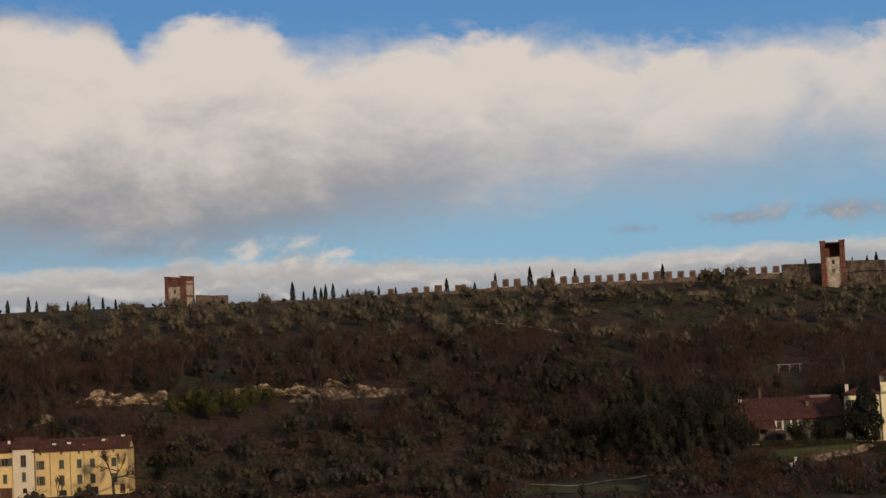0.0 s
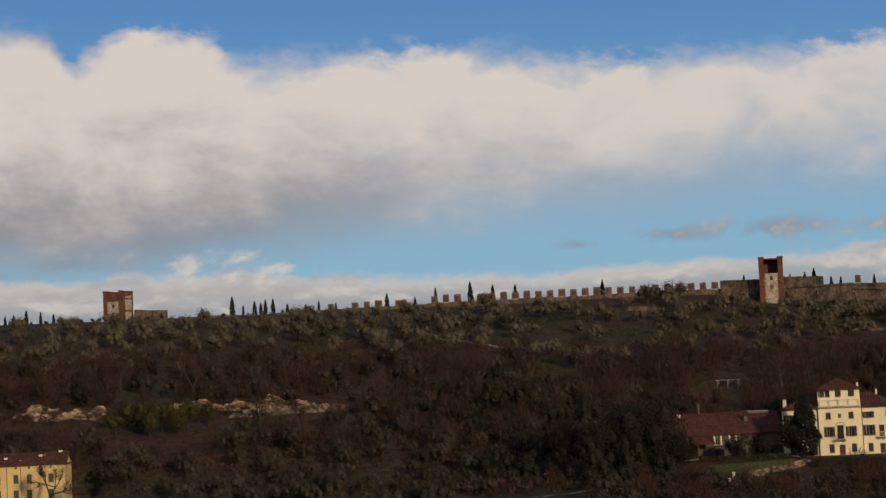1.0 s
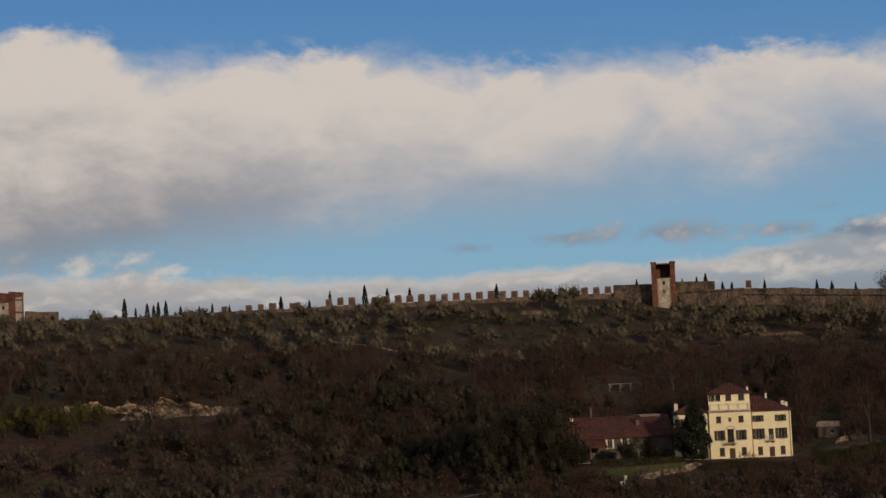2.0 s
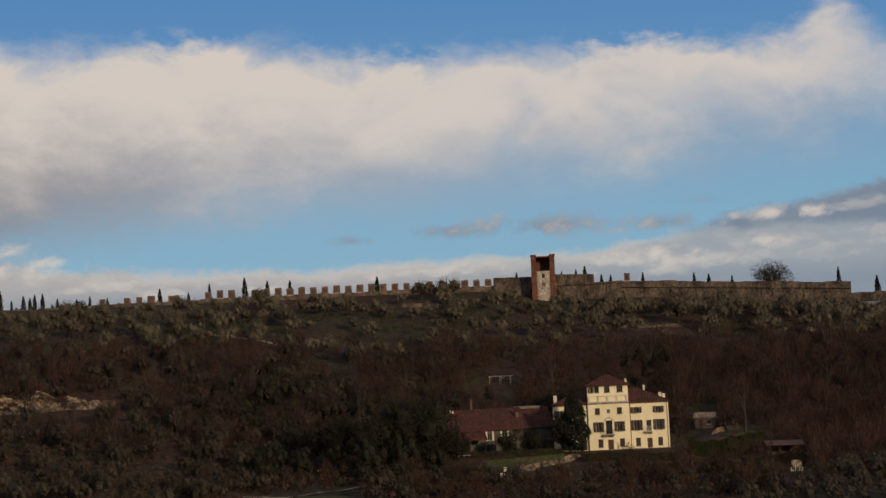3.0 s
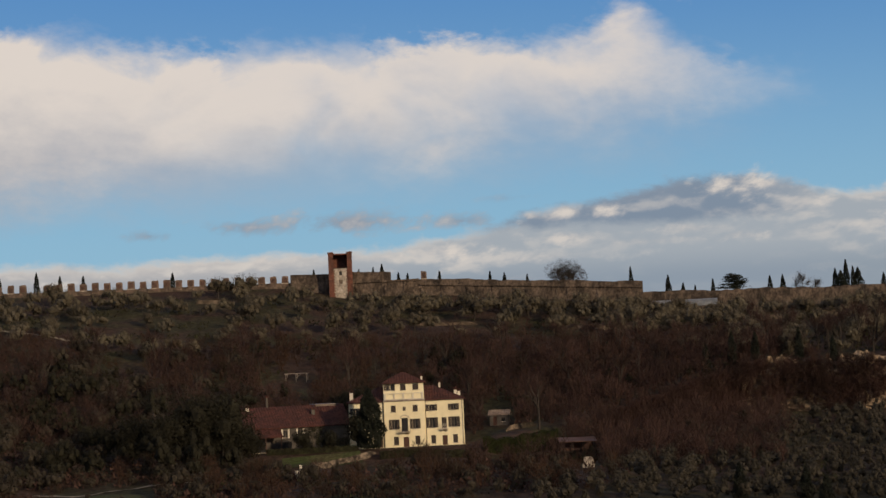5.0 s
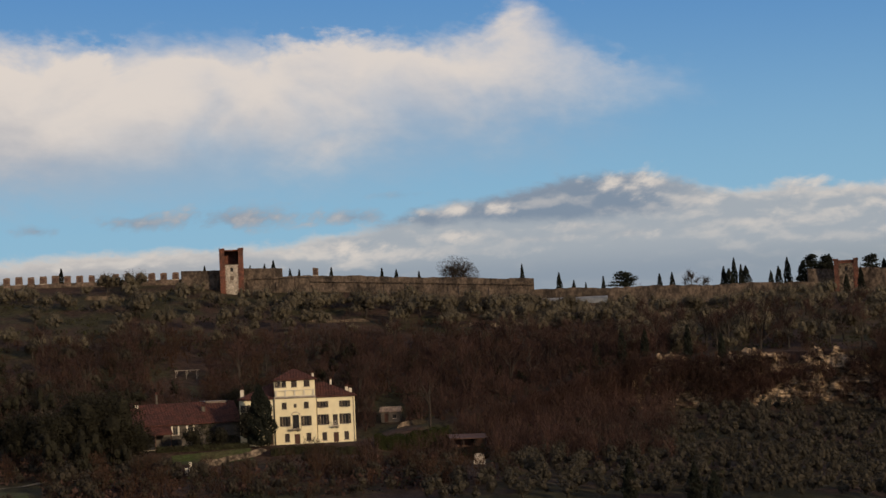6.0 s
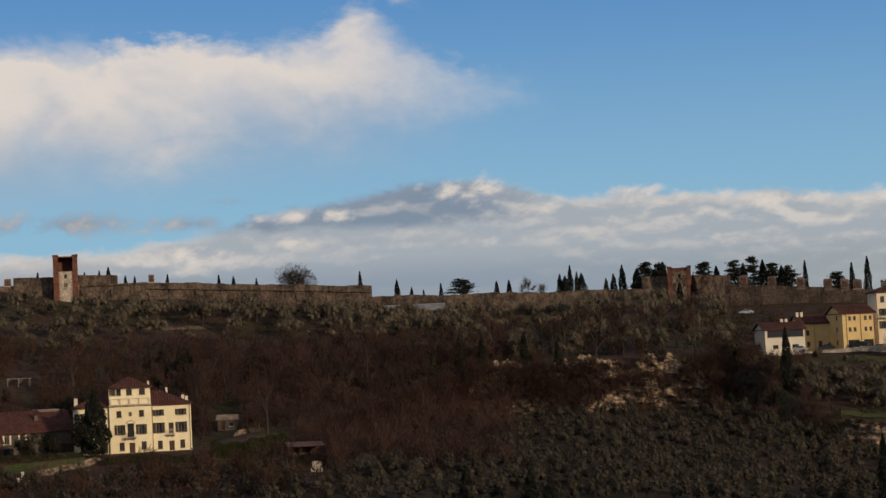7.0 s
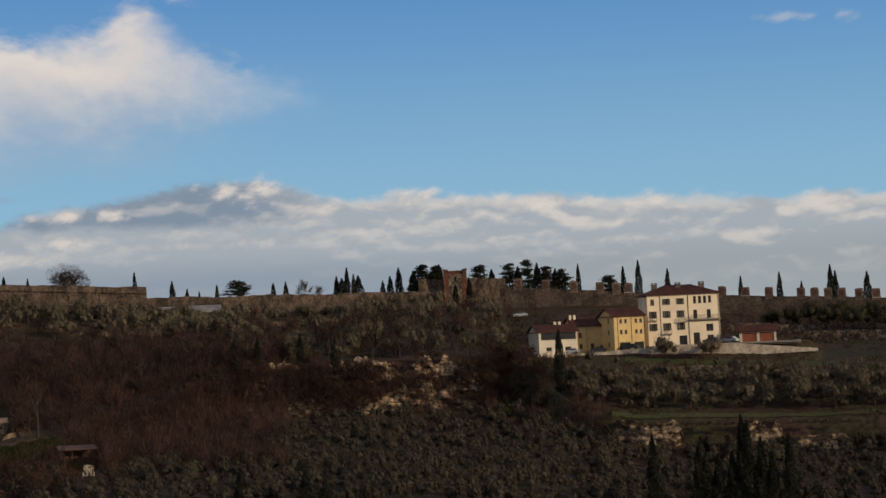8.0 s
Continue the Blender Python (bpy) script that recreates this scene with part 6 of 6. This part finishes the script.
CYPRESSES_LEFT = [(-13.21, 2.96), (-12.60, 3.05), (-12.36, 2.92), (-12.03, 2.84), (-11.44, 2.84), (-11.19, 2.88), (-10.82, 3.00), (-10.40, 2.94), (-10.02, 2.87), (-4.67, 3.19), (-4.34, 2.89), (-3.99, 3.02), (-3.80, 2.96), (-3.66, 3.05), (-3.43, 3.08), (-2.99, 2.90), (-2.42, 2.86), (-2.03, 2.95), (-1.51, 2.87), (0.06, 3.09), (0.92, 2.93), (1.56, 3.18), (2.63, 3.32), (3.32, 3.20), (4.01, 3.18), (6.68, 3.18)]
CYPRESSES_MIDDLE = [(10.97, 3.10), (12.35, 3.06), (12.79, 3.09), (13.06, 3.19), (13.56, 2.91), (13.84, 2.89), (14.82, 2.91), (16.37, 2.82), (16.81, 2.76), (17.51, 2.68), (20.67, 2.75), (21.79, 2.43), (22.24, 2.18), (22.60, 2.09), (23.14, 2.26)]
CYPRESSES_RIGHT = [(24.85, 2.25), (25.23, 2.27), (26.79, 2.37), (27.11, 2.62), (27.31, 2.40), (28.20, 2.17), (28.43, 2.30), (28.70, 2.55), (34.20, 2.40), (35.57, 2.26), (36.03, 2.41), (36.91, 2.11), (39.10, 1.77), (40.26, 1.84), (40.91, 1.53), (41.77, 1.98), (41.91, 1.79), (42.84, 1.72)]
CEDARS = [(23.76, 2.45), (29.40, 2.65), (29.82, 2.60), (31.16, 2.56), (32.08, 2.59), (32.64, 2.65), (33.22, 2.44), (33.71, 2.28), (35.12, 2.03)]
FRONT_CYPRESSES = [(36.18, -2.90), (37.56, -3.21), (37.76, -3.47), (38.87, -2.41), (39.03, -2.59), (39.42, -3.11), (39.74, -3.55), (38.56, -3.50), (40.27, -3.06), (23.62, -3.33), (25.58, -3.52), (26.17, -3.80), (38.13, -3.57)]


def ridge_trees():
    rng = random.Random(8)
    for k, (a, el) in enumerate(CYPRESSES_LEFT + CYPRESSES_MIDDLE + CYPRESSES_RIGHT):
        r = rng.uniform(564, 580)
        foot = float(ground(a, r))
        h = max(3.0, height_seen(el, r) - foot)
        cypress_tree(200 + k, Matrix.Translation((*spot(a, r).to_2d(), foot)), h, min(0.95, 0.22 + 0.07 * h) * rng.uniform(0.8, 1.25) * (1.25 if a > 24 else 1.0), label="slender dark cypress behind the town wall")
    for k, (a, el) in enumerate(CEDARS):
        r = 566.0
        foot = float(ground(a, r))
        cedar_tree(300 + k, Matrix.Translation((*spot(a, r).to_2d(), foot)), max(5.0, height_seen(el, r) - foot), 13.0 if k == 0 else 8.0)
    for k, (a, el) in enumerate(((29.15, 2.42), (29.95, 2.58), (31.55, 2.36), (32.36, 2.42), (32.95, 2.48), (33.5, 2.28), (26.95, 2.30), (27.45, 2.36))):
        r = 570.0
        foot = float(ground(a, r))
        cypress_tree(370 + k, Matrix.Translation((*spot(a, r).to_2d(), foot)), height_seen(el, r) - foot, 1.9, "conifer", "broad dark conifer behind the town wall")
    for k, (a, el) in enumerate(FRONT_CYPRESSES):
        r = 306.0 if a > 30 else 300.0
        foot = float(ground(a, r)) - 1.0
        cypress_tree(330 + k, Matrix.Translation((*spot(a, r).to_2d(), foot)), height_seen(el, r) - foot, 1.25, label="tall dark cypress below the stone bank")
    cypress_tree(350, Matrix.Translation(spot(33.50, 416)), 60 + 416 * math.tan(radians(0.42)) - float(ground(33.5, 416)), 1.3, label="tall dark cypress standing alone below the houses")
    for k, (a, el, w) in enumerate(((30.42, 1.95, 1.0), (30.85, 2.15, 1.1))):
        p = spot(a, 530)
        cypress_tree(360 + k, Matrix.Translation(p), height_seen(el, 530) - p.z, w, label="dark cypress before the low tower")


ridge_trees()
olive_tree(381, Matrix.Translation(spot(12.08, 380.0)), 8.5, EVERGREEN, 1500, "dark evergreen tree before the villa wing", "evergreen_tree", "evergreen tree", 0.2, 0.3)
cypress_tree(380, Matrix.Translation(spot(12.48, 379.5)), 12.2, 2.9, "conifer", "broad dark conifer before the villa wing")
# ivy over the annex front
rng_i = np.random.default_rng(5)
m_i, w_i = stand(8.75, 383.8, 11.84, 387.8, 43.9)
pts = np.stack([rng_i.uniform(5.5, w_i, 2600), rng_i.uniform(-0.35, -0.05, 2600), rng_i.uniform(0, 5.0, 2600)], -1)
keep = np.array([value_noise(p[0] / 2.2, p[2] / 1.6, 17) > -0.1 + 0.5 * (abs(p[0] - 9.5) < 3.2) for p in pts])
pts = pts[keep]
world_pts = np.array([tuple(m_i @ Vector(p)) for p in pts])
tagged(part("ivy", shards(leaves(world_pts, 0.16, rng_i, lie=np.tile(np.array([[0.0, -1.0, 0.2]]), (len(pts), 1)))), IVY), "dark ivy climbing over the annex front", "ivy", kind="stuff")


# ---------------------------------------------------------------- smaller things
def hedge(label, a0, a1, r, height, depth, seed, material=None, rise=0.0):
    """A clipped hedge: small leaves over the front, top and ends of a facetted body; rise: how much higher its far end stands."""
    rng = np.random.default_rng(seed)
    p, q = spot(a0, r), spot(a1, r)
    run = (q - p).length
    n = int(run * (height * 2 + depth) * 34)
    u, v, w = rng.uniform(0, run, n), rng.uniform(0, depth, n), rng.uniform(0, 1, n)
    side = rng.integers(0, 4, n)
    v = np.where(side < 2, 0, v)
    w = np.where(side == 2, 1, w)
    u = np.where((side == 3) & (u > run * 0.8), run, u)
    ax = np.array([(q - p).x, (q - p).y]) / run

    def place(u, v, w):
        base = ground(np.interp(u, [0, run], [a0, a1]), r + 0 * u)
        tall = (height + rise * u / run) * (1 + 0.05 * np.sin(u * 1.7))
        return np.stack([p.x + ax[0] * u - ax[1] * v, p.y + ax[1] * u + ax[0] * v, base + w * tall], -1)

    coat = leaves(place(u, v, w) + rng.normal(size=(n, 3)) * 0.09, 0.15, rng)
    body = []
    us = np.linspace(0.1, run - 0.1, max(4, int(run / 0.5)))
    ring = [(0.08, -0.2), (0.08, 0.33), (0.08, 0.66), (0.1, 0.96), (depth - 0.1, 0.96), (depth - 0.05, -0.2)]
    rows = [place(us, np.full(len(us), a), np.full(len(us), b)) + rng.normal(size=(len(us), 3)) * 0.05 for a, b in ring]
    for f, g in zip(rows, rows[1:]):
        for k in range(len(us) - 1):
            body += [[f[k], f[k + 1], g[k + 1]], [f[k], g[k + 1], g[k]]]
    for e in (0, -1):
        body += [[rows[0][e], rows[k][e], rows[k + 1][e]] for k in range(1, 5)]
    ob = part("hedge", shards(np.concatenate([coat, np.array(body)])), material or IVY)
    return tagged(ob, label, "hedge", kind="stuff")


hedge("dark clipped hedge below the villa front", 12.75, 15.6, 373.2, 1.5, 1.4, 1)
hedge("green clipped hedge at the edge of the villa garden", 15.9, 18.2, 376.0, 2.6, 2.4, 2, BAMBOO_DARK, 1.6)
hedge("dark hedge below the farm annex", 9.3, 12.1, 378.5, 1.0, 1.0, 3)


def pergola(az, r, w):
    m = facing(az, r, float(ground(az, r)), 8)
    root = thing("pergola", "grey weathered timber pergola frame on the slope", "pergola", m)
    for x in (-w / 2, 0, w / 2):
        for y in (0, 2.4):
            part("post", Geo().box(x - 0.06, y - 0.06, -0.3, x + 0.06, y + 0.06, 1.8), OLD_TIMBER, root)
        part("cross_beam", Geo().box(x - 0.07, -0.35, 1.8, x + 0.07, 2.75, 1.95), OLD_TIMBER, root)
    for y in (0, 2.4):
        part("beam", Geo().box(-w / 2 - 0.4, y - 0.05, 1.95, w / 2 + 0.4, y + 0.05, 2.08), OLD_TIMBER, root)
    part("brace", Geo().tube((0, 0, 0.9), (1.2, 0, 1.85), 0.06, 0.06, 5), OLD_TIMBER, root)


pergola(10.3, 452, 5.0)


def garden_hut():
    m = facing(16.15, 410, float(ground(16.4, 410)), 6)
    root = thing("garden_hut", "small stone garden hut with a pale tile roof", "hut", m)
    block(root, 4.2, 3.6, 2.3, GREY_PLASTER, {"front": [(1.2, 0.1, 0.9, 1.9, "door"), (3.0, 0.9, 0.8, 0.8, "dark")]}, gable="sides", rise=0.9)
    roof_over(root, 4.2, 3.6, 2.3, 0.9, "x", over=0.3, material=surface("pale_old_tiles", (0.26, 0.19, 0.14), (0.17, 0.12, 0.09), 0.8, grain=0.3))


garden_hut()


def open_shed():
    z = float(ground(18.9, 372))
    m = facing(18.3, 372, z, -8)
    root = thing("open_shed", "open wooden shed with a low sloping roof", "shed", m)
    for x in (0, 2.2, 4.4, 6.6):
        part("post", Geo().box(x, 0, -0.4, x + 0.15, 0.15, 2.2), BARK, root)
        part("post", Geo().box(x, 3.0, -0.4, x + 0.15, 3.15, 2.7), BARK, root)
    part("roof", Geo().poly((-0.5, -0.6, 2.15), (7.2, -0.6, 2.05), (7.2, 3.6, 2.75), (-0.5, 3.6, 2.85)).poly((-0.5, 3.6, 3.0), (7.2, 3.6, 2.9), (7.2, -0.6, 2.2), (-0.5, -0.6, 2.3)).poly((-0.5, -0.6, 2.15), (7.2, -0.6, 2.05), (7.2, -0.6, 2.2), (-0.5, -0.6, 2.3)), DOOR_WOOD, root)
    part("back_boards", Geo().box(0, 3.15, -0.3, 6.7, 3.22, 2.6), DOOR_WOOD, root)


open_shed()


def greenhouse():
    a0, a1, r = 21.3, 23.25, 538.0
    m, w = stand(a0, r, a1, r, height_seen(1.42, r))
    root = thing("poly_tunnel", "long grey film greenhouse tunnel below the wall", "greenhouse", m)
    n = 12
    rows = [[(w * k / n, 2.6 - 2.6 * math.cos(t), 2.1 * math.sin(t) + 0.4) for t in np.linspace(0, math.pi, 11)] for k in range(n + 1)]
    g = Geo().grid(rows)
    for row in (rows[0], rows[-1]):
        g.poly(*row)
    part("film", g, FILM, root)
    for k in range(n + 1):
        h = Geo()
        for p, q in zip(rows[k], rows[k][1:]):
            h.tube(p, q, 0.03, 0.03, 4)
        part("hoop", h, TIN, root)
    part("base_board", Geo().box(0, -0.05, -3.0, w, 0.05, 0.45), RUBBLE, root)


greenhouse()


def parked_car(az, r, turn, paint, label):
    """A parked car: body with cabin, glass, four wheels and lamps."""
    m = facing(az, r, float(ground(az, r)) + 0.12, turn)
    root = thing("parked_car", label, "car", m)
    L, W = 4.2, 1.72
    prof = [(0, 0.35), (0, 0.75), (0.15, 0.92), (1.0, 1.0), (1.55, 1.46), (3.1, 1.5), (3.75, 1.02), (L, 0.92), (L, 0.35)]
    g = Geo()
    a = [(x, 0, z) for x, z in prof]
    b = [(x, W, z) for x, z in prof]
    g.poly(*a).poly(*b[::-1])
    for k in range(len(prof)):
        j = (k + 1) % len(prof)
        g.poly(a[k], b[k], b[j], a[j])
    body = part("body", g, paint, root)
    lo, hi = 1.05, 1.4
    for y0, y1 in ((-0.015, 0.0), (W, W + 0.015)):
        part("side_glass", Geo().box(1.4, y0, lo, 3.2, y1, hi), GLASS, body)
    for x in (0.8, L - 0.85):
        for y in (0.0, W - 0.2):
            wheel = Geo().tube((x, y - 0.02, 0.31), (x, y + 0.22, 0.31), 0.31, 0.31, 14)
            t = part("wheel", wheel, RUBBER, root)
            part("rim", Geo().tube((x, y - 0.035, 0.31), (x, y + 0.235, 0.31), 0.19, 0.19, 10), TIN, t)
    for x in (-0.01, L - 0.02):
        for y in (0.12, W - 0.4):
            part("lamp", Geo().box(x, y, 0.68, x + 0.03, y + 0.28, 0.82), FRAME, root)


parked_car(32.45, 468.5, 20, CAR_WHITE, "small white parked car beside the white house")
parked_car(33.62, 467.6, 4, CAR_GREY, "silver parked car before the white house")
parked_car(34.45, 467.4, 2, CAR_DARK, "dark red-brown parked car in the car park")
parked_car(35.4, 467.6, 10, CAR_DARK, "dark parked car under the yellow house")
parked_car(37.85, 472.0, 6, CAR_DARK, "dark parked car before the tall pale house")
parked_car(38.42, 473.5, 30, CAR_GREY, "silver parked car beside the tall pale house")
parked_car(32.15, 528, 0, CAR_GREY, "silver parked car high on the slope")

for k, (a, r, h) in enumerate(((10.33, 358, 2.4), (10.2, 352, 1.6))):
    g = Geo().box(-0.22, -0.22, -0.4, 0.22, 0.22, h).box(-0.3, -0.3, h, 0.3, 0.3, h + 0.15)
    ob = part("gate_post", g, WHITE)
    ob.matrix_world = facing(a, r, float(ground(a, r)))
    tagged(ob, "white stone gate post in the brush", "gate post")


def leaning_pole(az, r, h, lean, label):
    g = Geo().tube((0, 0, -0.5), (lean, 0, h), 0.12, 0.08, 6)
    ob = part("wooden_pole", g, BARK)
    ob.matrix_world = facing(az, r, float(ground(az, r)))
    tagged(ob, label, "pole")


leaning_pole(-9.05, 505, 5.0, -0.5, "pale leaning wooden pole on the slope")
